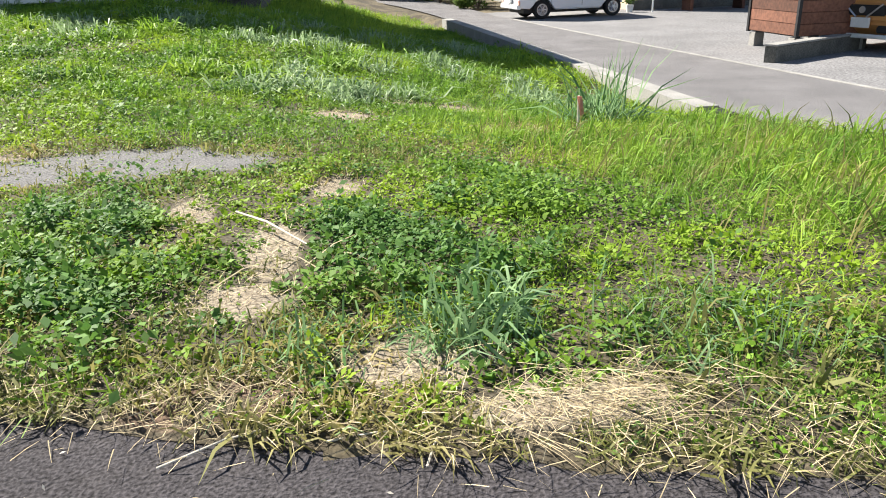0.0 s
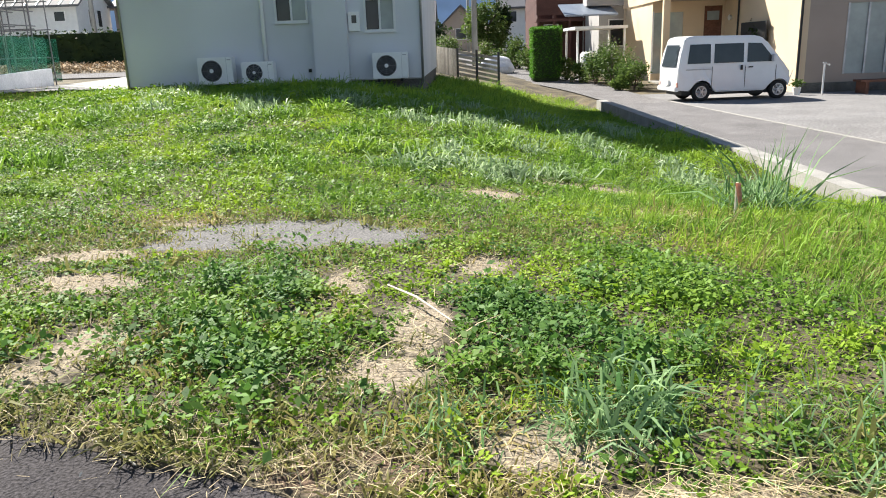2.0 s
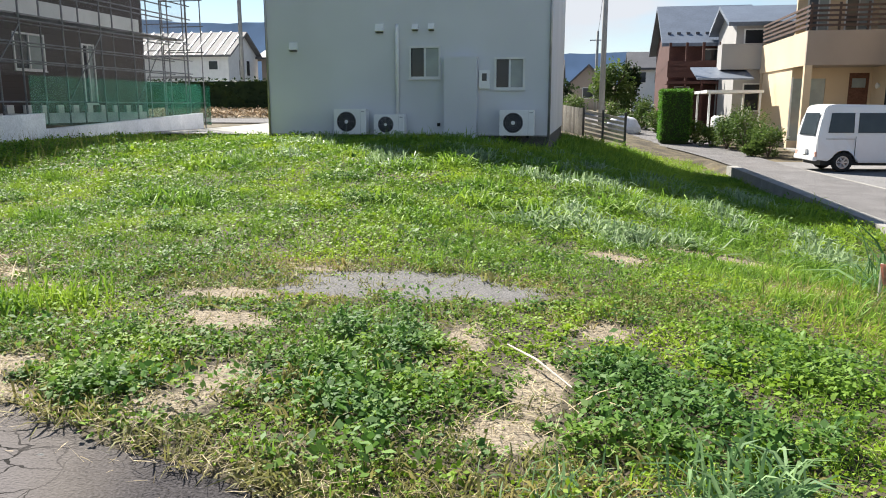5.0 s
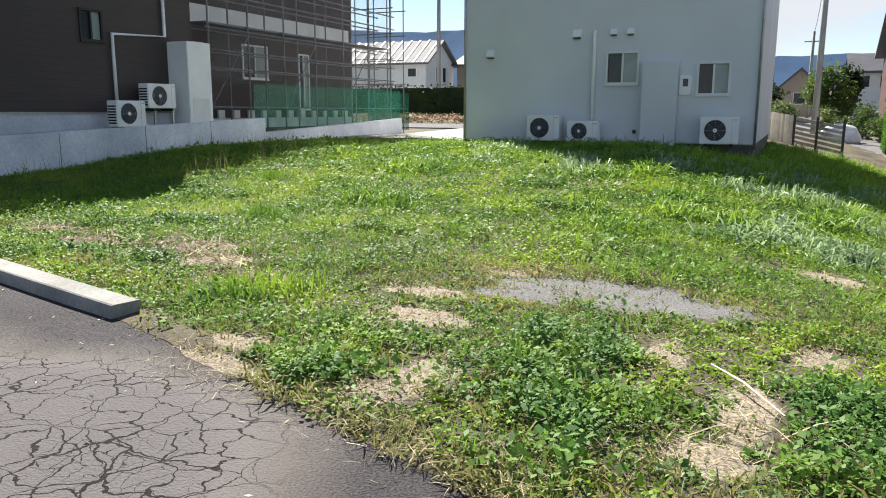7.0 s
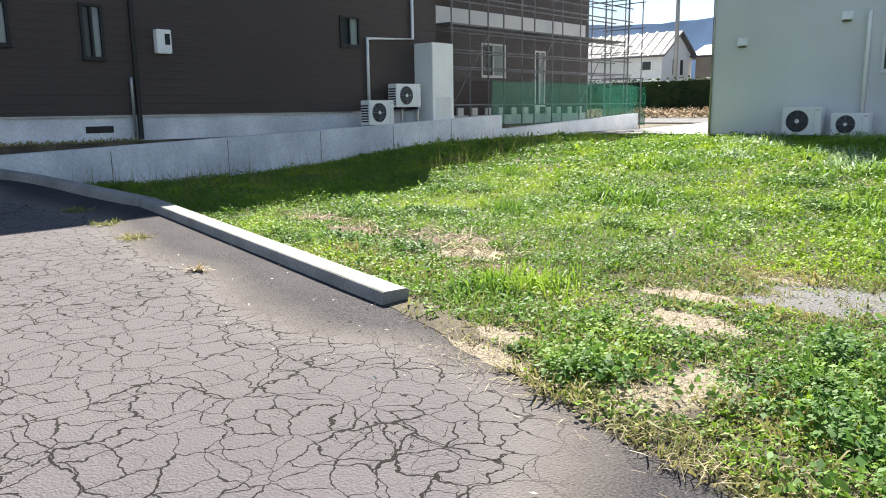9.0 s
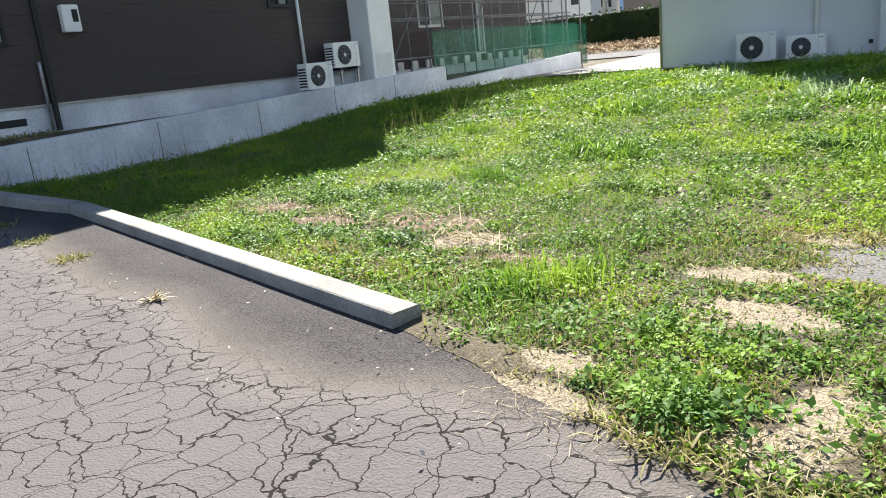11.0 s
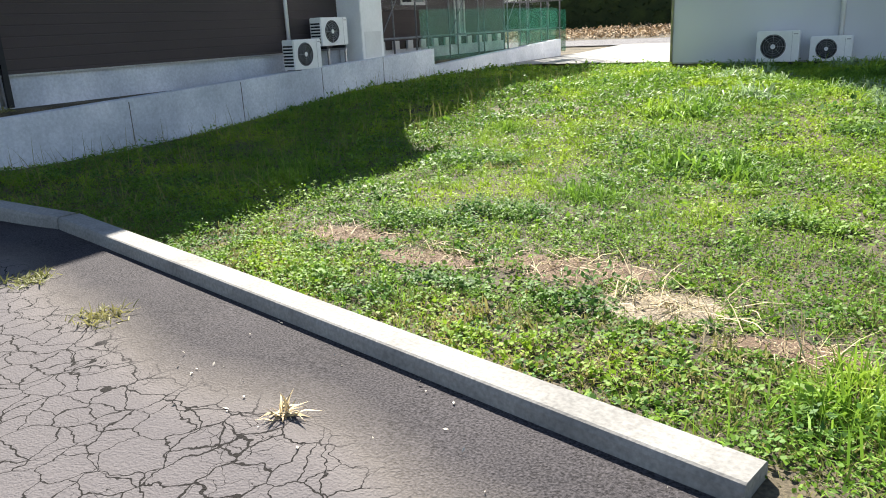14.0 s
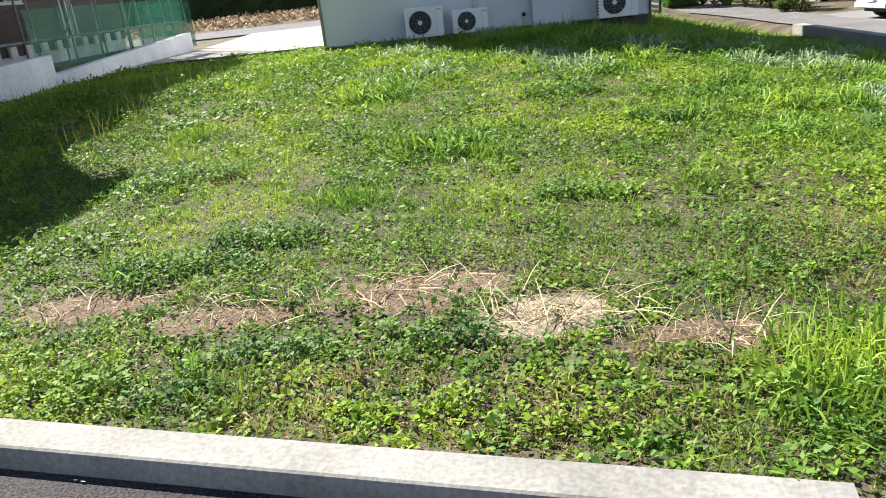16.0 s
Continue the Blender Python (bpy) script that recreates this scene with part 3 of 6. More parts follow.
# ---- outdoor units ----
def ac_unit(x, y, z, yaw, w, hgt, label, group):
    """Outdoor unit: its front faces -y at yaw 0, the base stands at z."""
    ob = new("air_conditioner")
    ob.location = (0, 0, 0)
    d = 0.30
    part("casing", B(-w / 2, -d / 2, 0.06, w / 2, d / 2, hgt, bevel=0.015), "white_paint", ob)
    cx, r = -w * 0.10, hgt * 0.36
    cz = 0.03 + hgt / 2
    part("fan_opening", lathe(bmesh.new(), (cx, -d / 2 + 0.01, cz), (0, -1, 0), ((0, r), (0.014, r), (0.016, r * 0.97))), "black_plastic_and_shade", ob)
    grille = bmesh.new()
    for k in range(1, 6):
        n = 28
        pts = [(cx + math.cos(2 * math.pi * i / n) * r * k / 5.3, -d / 2 - 0.014, cz + math.sin(2 * math.pi * i / n) * r * k / 5.3) for i in range(n + 1)]
        tube(grille, pts, 0.0035, 4)
    for k in range(8):
        a = math.pi * 2 * k / 8
        tube(grille, [(cx + math.cos(a) * r * 0.2, -d / 2 - 0.016, cz + math.sin(a) * r * 0.2), (cx + math.cos(a) * r, -d / 2 - 0.012, cz + math.sin(a) * r)], 0.0035, 4)
    part("fan_grille", grille, "steel", ob)
    blades = bmesh.new()
    for k in range(3):
        a = 2 * math.pi * k / 3
        v = [blades.verts.new((cx + math.cos(a + q) * rr, -d / 2 - 0.006 + oy, cz + math.sin(a + q) * rr)) for q, rr, oy in ((0, r * 0.2, 0), (-0.2, r * 0.85, -0.003), (0.7, r * 0.85, 0.003), (0.6, r * 0.2, 0))]
        blades.faces.new(v)
    bmesh.ops.solidify(blades, geom=blades.faces[:], thickness=0.004)
    part("fan_blades", blades, "black_plastic_and_shade", ob)
    part("fan_hub", lathe(bmesh.new(), (cx, -d / 2 - 0.018, cz), (0, -1, 0), ((0, r * 0.2), (0.006, r * 0.18))), "white_paint", ob)
    part("seam", B(w * 0.33, -d / 2 - 0.003, 0.07, w * 0.336, -d / 2, hgt - 0.01), "steel", ob)
    part("badge", B(w * 0.36, -d / 2 - 0.003, hgt - 0.07, w * 0.46, -d / 2, hgt - 0.05), "steel", ob)
    for k in (-1, 1):
        part("foot", B(k * w * 0.33 - 0.03, -d / 2 - 0.02, 0, k * w * 0.33 + 0.03, d / 2 + 0.02, 0.06, bevel=0.008), "black_plastic_and_shade", ob)
    slats = bmesh.new()
    for k in range(7):
        box(slats, -w / 2 - 0.006, -d / 2 + 0.03, 0.12 + k * (hgt - 0.2) / 7, -w / 2, d / 2 - 0.03, 0.12 + (k + 0.55) * (hgt - 0.2) / 7)
    part("side_louvre", slats, "black_plastic_and_shade", ob)
    ob.matrix_basis = pose(x, y, z, 0, 0, yaw)
    return tagged(ob, label, "air conditioner", group)


ac_unit(-8.42, 15.70, 0.47, 0, 0.80, 0.66, "white outdoor air-conditioner unit against a pale wall", "units on the white house")
ac_unit(-7.46, 15.72, 0.47, 0, 0.74, 0.53, "small white outdoor air-conditioner unit in weeds", "units on the white house")
ac_unit(-4.42, 15.70, 0.47, 0, 0.80, 0.64, "white outdoor air-conditioner unit beside tall grass", "units on the white house")
ac_unit(-16.28, 10.28, 0.80, 90, 0.80, 0.62, "outdoor air-conditioner unit on the retaining wall", "units on the brown house")
ac_unit(-16.50, 11.42, 1.20, 90, 0.86, 0.62, "outdoor air-conditioner unit on a raised wall bracket", "units on the brown house")
bracket = thing("wall_bracket", -16.5, 11.4, 0.74, "steel bracket carrying an outdoor unit", "bracket")
for y in (11.14, 11.70):
    part("arm", B(-16.86, y - 0.02, 1.16, -16.3, y + 0.02, 1.20), "steel", bracket)
    part("leg", B(-16.36, y - 0.02, 0.70, -16.32, y + 0.02, 1.16), "steel", bracket)
tank = thing("water_heater", -16.55, 12.5, 0.72, "tall white hot-water storage tank by a brown wall", "water heater")
part("tank_casing", B(-16.86, 12.15, 0.80, -16.22, 12.95, 2.84, bevel=0.012), "white_paint", tank)
part("tank_base", B(-16.8, 12.2, 0.68, -16.28, 12.9, 0.80), "dark_concrete", tank)
part("access_panel", B(-16.222, 12.25, 0.95, -16.215, 12.85, 1.5, bevel=0.002), "frame_white", tank)


# ---- windows ----
def window(axis, a0, a1, z0, z1, face, out, parent, name="window", pale=0.5, fm="frame_white"):
    """Sliding window with two panes in an opening; face: wall plane, out: +-1 the way it looks."""
    w = new(name)
    w.parent = parent
    w.matrix_parent_inverse = Matrix.Translation(-parent.matrix_world.translation)
    def bx(u0, u1, p, q, d0, d1):
        d0, d1 = face + out * d0, face + out * d1
        return B(u0, d0, p, u1, d1, q) if axis == "x" else B(d0, u0, p, d1, u1, q)
    fr = bmesh.new()
    for u0, u1, p, q in ((a0 - .05, a1 + .05, z0 - .05, z0), (a0 - .05, a1 + .05, z1, z1 + .05), (a0 - .05, a0, z0, z1), (a1, a1 + .05, z0, z1)):
        d0, d1 = face - out * 0.05, face + out * 0.035
        box(fr, u0, d0, p, u1, d1, q) if axis == "x" else box(fr, d0, u0, p, d1, u1, q)
    f = part("frame", fr, fm)
    f.parent = w
    mid = (a0 + a1) / 2
    for nm, ob in (("sash_bar", part("sash_bar", bx(mid - 0.022, mid + 0.022, z0, z1, -0.03, 0.02), fm)),
                   ("pane", part("pane", bx(a0, mid, z0, z1, -0.04, -0.025), "glass")),
                   ("pane", part("pane", bx(mid, a1, z0, z1, -0.04, -0.02), "pale_glass" if pale else "glass")),
                   ("sill", part("sill", bx(a0 - .06, a1 + .06, z0 - .075, z0 - .05, -0.02, 0.06), fm))):
        ob.parent = w
    return w


# ---- white house ----
wh = thing("white_house", -7.2, 20, 0.4, "two-storey white-grey house with plain flat sides", "house")
X0, X1, Y0, Y1, ZB, ZT = -10.66, -3.69, 16.0, 26.0, 0.40, 6.3
holes = [(-7.0, -6.33, 1.89, 2.55), (-4.95, -4.33, 1.63, 2.27)]
part("wall", wall_boxes(bmesh.new(), X0, X1, ZB + 0.12, ZT, Y0, Y0 + 0.16, holes, "x"), "white_siding", wh)
part("wall", B(X0, Y0 + 0.16, ZB + 0.12, X0 + 0.16, Y1, ZT), "white_siding", wh)
part("wall", B(X1 - 0.16, Y0 + 0.16, ZB + 0.12, X1, Y1, ZT), "white_siding", wh)
part("wall", B(X0 + 0.16, Y1 - 0.16, ZB + 0.12, X1 - 0.16, Y1, ZT), "white_siding", wh)
part("footing", B(X0 + 0.03, Y0 + 0.03, -0.4, X1 - 0.03, Y1 - 0.03, ZB + 0.12), "dark_concrete", wh)
part("base_flashing", B(X0 - 0.01, Y0 - 0.015, ZB + 0.10, X1 + 0.01, Y0, ZB + 0.13), "steel", wh)
part("roof", B(X0 - 0.12, Y0 - 0.12, ZT, X1 + 0.12, Y1 + 0.12, ZT + 0.16, bevel=0.02), "roof_grey", wh)
window("x", -7.0, -6.33, 1.89, 2.55, Y0, -1, wh)
window("x", -4.95, -4.33, 1.63, 2.27, Y0, -1, wh)
part("pipe_chase", B(-6.16, Y0 - 0.28, ZB, -5.38, Y0, 2.34, bevel=0.012), "white_siding", wh)
part("downpipe", tube(bmesh.new(), [(-7.33, Y0 - 0.06, 0.95), (-7.33, Y0 - 0.06, 3.04), (-7.33, Y0 - 0.0, 3.08)], 0.045, 10), "white_paint", wh, smooth=True)
for y, x in ((0.0, -10.63), (0.0, -3.70)):
    part("corner_pipe", tube(bmesh.new(), [(x, Y0 - 0.05, ZB), (x, Y0 - 0.05, ZT)], 0.03, 8), "steel", wh, smooth=True)
for x, z, s in ((-7.76, 3.02, 0.10), (-6.89, 3.03, 0.075), (-6.5, 3.03, 0.075), (-9.94, 2.62, 0.10)):
    v = part("vent_hood", prism(bmesh.new(), ((Y0, z - s), (Y0 - 0.02, z - s), (Y0 - 0.10, z - s * 0.7), (Y0 - 0.05, z + s), (Y0, z + s)), x - s, x + s, "x"), "white_paint", wh)
    part("vent_mouth", B(x - s * 0.85, Y0 - 0.085, z - s - 0.012, x + s * 0.85, Y0 - 0.01, z - s), "black_plastic_and_shade", v)
mb = part("meter_box", B(-5.36, Y0 - 0.09, 1.60, -5.10, Y0, 2.03, bevel=0.01), "white_paint", wh)
part("meter_window", B(-5.28, Y0 - 0.096, 1.78, -5.17, Y0 - 0.09, 1.95), "glass", mb)
part("tap_box", B(-6.36, Y0 - 0.05, 0.72, -6.29, Y0, 0.80), "black_plastic_and_shade", wh)

# ---- brown house ----
bh = thing("brown_house", -20, 8, 0.7, "two-storey house in dark brown boarded cladding", "house")
FX, HT = -16.86, 7.6
slots = [(3.86, 4.16, 2.2, 3.05), (9.75, 10.25, 2.72, 3.3), (2.1, 2.62, 2.36, 3.0)]
part("wall", wall_boxes(bmesh.new(), -1.5, 13.0, 1.16, HT, FX, FX - 0.18, slots, "y"), "brown_siding", bh)
part("wall", B(-27, 12.82, 1.16, FX - 0.18, 13.0, HT), "brown_siding", bh)
part("wall", B(-27, -1.5, 1.16, FX - 0.18, -1.32, HT), "brown_siding", bh)
part("wall", B(-27.18, -1.5, 1.16, -27, 13.0, HT), "brown_siding", bh)
part("footing", B(-27.1, -1.45, 0.3, FX - 0.03, 12.95, 1.14), "wall_concrete", bh)
part("base_flashing", B(FX - 0.01, -1.5, 1.14, FX + 0.012, 13.0, 1.17), "steel", bh)
part("roof", B(-27.4, -1.8, HT, FX + 0.25, 13.25, HT + 0.2, bevel=0.02), "roof_dark", bh)
for a0, a1, z0, z1 in slots:
    window("y", a0, a1, z0, z1, FX, 1, bh, pale=1, fm="black_plastic_and_shade")
part("corner_trim", B(FX, 4.70, 0.72, FX + 0.05, 4.78, HT), "black_plastic_and_shade", bh)
part("conduit", tube(bmesh.new(), [(FX + 0.05, 4.62, 0.75), (FX + 0.05, 4.62, 1.75), (FX + 0.05, 4.62, 1.85)], 0.028, 8), "steel", bh, smooth=True)
mt = part("meter_box", B(FX, 5.14, 2.30, FX + 0.14, 5.44, 2.74, bevel=0.015), "white_paint", bh)
part("meter_window", B(FX + 0.14, 5.30, 2.46, FX + 0.146, 5.40, 2.66), "glass", mt)
part("drain_pipe", tube(bmesh.new(), [(FX + 0.06, 10.5, 1.35), (FX + 0.06, 10.5, 2.88), (FX + 0.06, 12.05, 2.95), (FX + 0.06, 12.05, HT)], 0.04, 8), "white_paint", bh, smooth=True)
part("foundation_vent", B(FX - 0.03, 3.75, 0.86, FX - 0.022, 4.25, 0.98), "black_plastic_and_shade", bh)

# house under scaffolding
sh = thing("scaffolded_house", -21, 18, 0.7, "dark brown house under construction behind scaffolding", "house")
SX = -17.9
sl = [(16.2, 17.3, 2.2, 3.1), (19.0, 19.5, 1.3, 3.0), (14.0, 14.5, 2.3, 3.0)]
part("wall", wall_boxes(bmesh.new(), 13.3, 22.3, 1.0, 7.1, SX, SX - 0.18, sl, "y"), "brown_siding", sh)
part("wall", B(-27, 22.12, 1.0, SX - 0.18, 22.3, 7.1), "brown_siding", sh)
part("wall", B(-27, 13.3, 1.0, SX - 0.18, 13.48, 7.1), "brown_siding", sh)
part("footing", B(-27, 13.35, 0.2, SX - 0.03, 22.25, 1.0), "wall_concrete", sh)
part("roof", B(-27.3, 13.1, 7.1, SX + 0.3, 22.6, 7.3), "roof_dark", sh)
for a0, a1, z0, z1 in sl:
    window("y", a0, a1, z0, z1, SX, 1, sh, pale=1)
part("balcony_band", B(SX, 13.3, 3.55, SX + 0.06, 22.0, 4.05), "frame_white", sh)
for k in range(12):
    part("wrapped_post", B(SX + 0.02, 14.3 + k * 0.66, 1.0, SX + 0.09, 14.55 + k * 0.66, 1.22), "frame_white", sh)
sc = thing("scaffold", -17, 18, 0.7, "steel tube scaffold with planks round a new house", "scaffold")
ys = [13.35, 14.9, 16.5, 18.1, 19.7, 21.3, 22.9]
for x in (-16.62, -17.3):
    for y in ys:
        part("upright", tube(bmesh.new(), [(x, y, 0.7), (x, y, 6.8)], 0.026, 6), "scaffold_steel", sc)
    for z in (1.3, 2.3, 2.75, 3.3, 4.15, 4.6):
        part("ledger", tube(bmesh.new(), [(x, 13.2, z), (x, 23.2, z)], 0.022, 6), "scaffold_steel", sc)
for y in (22.9, 23.9):
    for x in (-17.3, -18.0, -18.8):
        part("upright", tube(bmesh.new(), [(x + 0.7, y, 0.3), (x + 0.7, y, 6.8)], 0.024, 6), "scaffold_steel", sc)
for z in (1.3, 2.2, 3.1, 4.0, 4.9):
    for y in (22.9, 23.9):
        part("transom", tube(bmesh.new(), [(-16.5, y, z), (-18.2, y, z)], 0.02, 6), "scaffold_steel", sc)
for z in (3.42, 5.2):
    for k in range(6):
        part("plank", B(-17.25, ys[k] + 0.03, z, -16.7, ys[k + 1] - 0.03, z + 0.04), "scaffold_steel", sc)
for k in range(0, 6, 2):
    part("brace", tube(bmesh.new(), [(-16.6, ys[k], 1.3), (-16.6, ys[k + 1], 3.2)], 0.016, 6), "scaffold_steel", sc)
def net(name, y0, y1, z0, z1, x, material, label, cat):
    bm = bmesh.new()
    n, m_ = 40, 8
    g = [[bm.verts.new((x + 0.05 * math.sin(i * 0.9) * math.sin(j * 0.8), y0 + (y1 - y0) * i / n, z0 + (z1 - z0) * j / m_)) for j in range(m_ + 1)] for i in range(n + 1)]
    for i in range(n):
        for j in range(m_):
            bm.faces.new((g[i][j], g[i + 1][j], g[i + 1][j + 1], g[i][j + 1]))
    return tagged(part(name, bm, material), label, cat)
net("safety_net", 14.9, 23.4, 0.62, 1.95, -16.5, "net", "green mesh safety net hung on scaffolding", "net")
net("dust_sheet", 13.35, 22.9, 1.95, 6.7, -16.56, "sheet", "grey translucent mesh sheet on scaffolding", "net")
tagged(part("garden_net", B(-18.2, 23.93, 0.5, -16.4, 23.95, 1.9), "net"), "green mesh net closing the scaffold end", "net")

# drive between the houses
drive = sheet("driveway", np.arange(-16.0, -10.9, 0.5), np.arange(18.2, 29, 0.6), lambda x, y: 0.42 + 0.018 * np.clip(y - 24, 0, 60) + 0 * x, "concrete")
tagged(drive, "sunlit pale concrete drive between two houses", "driveway", kind="structure")
back_road = sheet("pavement_back", np.arange(-45, -4, 2.0), np.arange(29.5, 35.5, 1.0), lambda x, y: land_z(x, y) + 0.05, "road_asphalt")
tagged(back_road, "grey lane behind the houses", "road", kind="structure")


# ---- vegetation makers ----
def leaves(name, pos, size, droop, material, aspect=1.6, blade=False, lean=None, curl=0.5, flat=0.5, heading=None):
    """Many small leaves as one mesh: diamonds with a fold, or bent tapering blades."""
    n = len(pos)
    az = rng.uniform(0, 2 * math.pi, n) if heading is None else heading
    el = rng.normal(droop, 0.45, n)
    d = np.stack([np.cos(az) * np.cos(el), np.sin(az) * np.cos(el), np.sin(el)], 1)
    if lean is not None:
        d += np.asarray(lean)
        d /= np.linalg.norm(d, axis=1, keepdims=True)
    s = np.cross(d, np.array([0, 0, 1.0]) + rng.normal(0, flat, (n, 3)))
    s /= np.linalg.norm(s, axis=1, keepdims=True) + 1e-9
    L = (size * rng.uniform(0.6, 1.4, n))[:, None]
    w = L / aspect / 2
    up = np.cross(s, d)
    if not blade:
        v = np.stack([pos, pos + d * L * 0.5 + s * w, pos + d * L - up * L * 0.12, pos + d * L * 0.5 - s * w], 1).reshape(-1, 3)
        f = np.arange(4 * n).reshape(n, 4)
        loops, per = f.ravel(), 4
        starts, totals = np.arange(n) * 4, np.full(n, 4)
    else:
        bend = np.array([0, 0, -1.0]) * L * curl
        m1, m2 = pos + d * L * 0.5 + bend * 0.18, pos + d * L + bend
        v = np.stack([pos - s * w, pos + s * w, m1 + s * w * 0.8, m1 - s * w * 0.8, m2], 1).reshape(-1, 3)
        base = (np.arange(n) * 5)[:, None]
        quad, tri = base + np.array([[0, 1, 2, 3]]), base + np.array([[3, 2, 4]])
        loops = np.concatenate([quad, tri], 1).ravel()
        starts = np.stack([np.arange(n) * 7, np.arange(n) * 7 + 4], 1).ravel()
        totals = np.tile([4, 3], n)
    me = bpy.data.meshes.new(name)
    me.vertices.add(len(v))
    me.vertices.foreach_set("co", v.ravel())
    me.loops.add(len(loops))
    me.loops.foreach_set("vertex_index", loops)
    me.polygons.add(len(starts))
    me.polygons.foreach_set("loop_start", starts)
    me.update(calc_edges=True)
    me.materials.append(M[material])
    return new(name, me)


NO = [(rng.uniform(0, 100), rng.uniform(0, 100)) for _ in range(8)]
def cloud(x, y, scale, k=0, octaves=3):
    """Smooth value noise from 0 to 1."""
    out, amp, tot = 0.0, 1.0, 0.0
    for o in range(octaves):
        u, w = x * scale + NO[k][0], y * scale + NO[k][1]
        i, j = np.floor(u).astype(int), np.floor(w).astype(int)
        fu, fw = u - i, w - j
        fu, fw = fu * fu * (3 - 2 * fu), fw * fw * (3 - 2 * fw)
        def hsh(a, c):
            q = np.sin(a * 127.1 + c * 311.7 + k * 17.3) * 43758.5453
            return q - np.floor(q)
        out = out + amp * ((hsh(i, j) * (1 - fu) + hsh(i + 1, j) * fu) * (1 - fw) + (hsh(i, j + 1) * (1 - fu) + hsh(i + 1, j + 1) * fu) * fw)
        tot, amp, scale = tot + amp, amp * 0.5, scale * 2.1
    return out / tot


def crown(name, centre, radii, count, size, material, parent=None, boxy=0.0):
    """An uneven crown of clumped leaves."""
    k = 14
    cl = rng.normal(0, 1, (k, 3))
    cl /= np.linalg.norm(cl, axis=1, keepdims=True)
    cl *= rng.uniform(0.35, 0.85, (k, 1))
    p = cl[rng.integers(0, k, count)] + rng.normal(0, 0.20, (count, 3))
    if boxy:
        p = rng.uniform(-1, 1, (count, 3))
        ax = rng.integers(0, 3, count)
        p[np.arange(count), ax] = np.sign(p[np.arange(count), ax]) * rng.uniform(0.9, 1.03, count)
    p = np.array(centre) + p * np.array(radii)
    ob = leaves(name, p, size, 0.4, material, 1.7)
    if parent is not None:
        ob.parent = parent
        ob.matrix_parent_inverse = Matrix.Translation(-parent.matrix_world.translation)
    return ob


def bush(x, y, z, r, hgt, label, material="bush", count=2200, size=0.09):
    b = thing("bush", x, y, z, label, "bush")
    for k in range(5):
        a = k * 1.256 + x
        part("stem", tube(bmesh.new(), [(x, y, z - 0.05), (x + math.cos(a) * r * 0.3, y + math.sin(a) * r * 0.3, z + hgt * 0.4), (x + math.cos(a) * r * 0.6, y + math.sin(a) * r * 0.6, z + hgt * 0.75)], 0.02, 5, (0.025, 0.016, 0.008)), "bark", b)
    crown("foliage", (x, y, z + hgt * 0.5), (r, r, hgt * 0.55), count, size, material, b)
    return b


def tree(x, y, z, hgt, r, label, material="bush", count=3500, size=0.2):
    t = thing("tree", x, y, z, label, "tree")
    part("trunk", tube(bmesh.new(), [(x, y, z - 0.1), (x + 0.05, y, z + hgt * 0.35), (x, y, z + hgt * 0.8)], 0.1, 7, (0.14, 0.10, 0.03)), "bark", t)
    for k in range(5):
        a = k * 1.3
        part("limb", tube(bmesh.new(), [(x, y, z + hgt * (0.3 + 0.08 * k)), (x + math.cos(a) * r * 0.7, y + math.sin(a) * r * 0.7, z + hgt * (0.5 + 0.08 * k))], 0.04, 5, (0.05, 0.02)), "bark", t)
    crown("crown", (x, y, z + hgt * 0.62), (r, r, hgt * 0.42), count, size, material, t)
    return t


# ---- van ----
def wheel(parent, x, y, z, r, w, side):
    wl_ = part("wheel", lathe(bmesh.new(), (x, y, z), (0, side, 0), ((-w / 2, r * 0.9), (-w / 2 + 0.02, r), (w / 2 - 0.02, r), (w / 2, r * 0.9), (w / 2, r * 0.66), (w / 2 - 0.03, r * 0.62)), 28), "rubber", parent)
    rim = bmesh.new()
    lathe(rim, (x, y + side * (w / 2 - 0.035), z), (0, side, 0), ((0, r * 0.64), (0.02, r * 0.64), (0.02, r * 0.54), (0.005, r * 0.5)), 28)
    for k in range(6):
        a = k * math.pi / 3
        tube(rim, [(x + math.cos(a) * r * 0.1, y + side * (w / 2 - 0.01), z + math.sin(a) * r * 0.1), (x + math.cos(a) * r * 0.58, y + side * (w / 2 - 0.015), z + math.sin(a) * r * 0.58)], r * 0.075, 5)
    lathe(rim, (x, y + side * (w / 2 - 0.02), z), (0, side, 0), ((0, r * 0.2), (0.03, r * 0.14)), 14)
    part("rim", rim, "alloy", wl_)
    return wl_


def arch(xc, r, z0, n=9):
    return [(xc + r * math.cos(math.pi * (1 - k / (n - 1))), z0 + r * math.sin(math.pi * (1 - k / (n - 1)))) for k in range(n)]


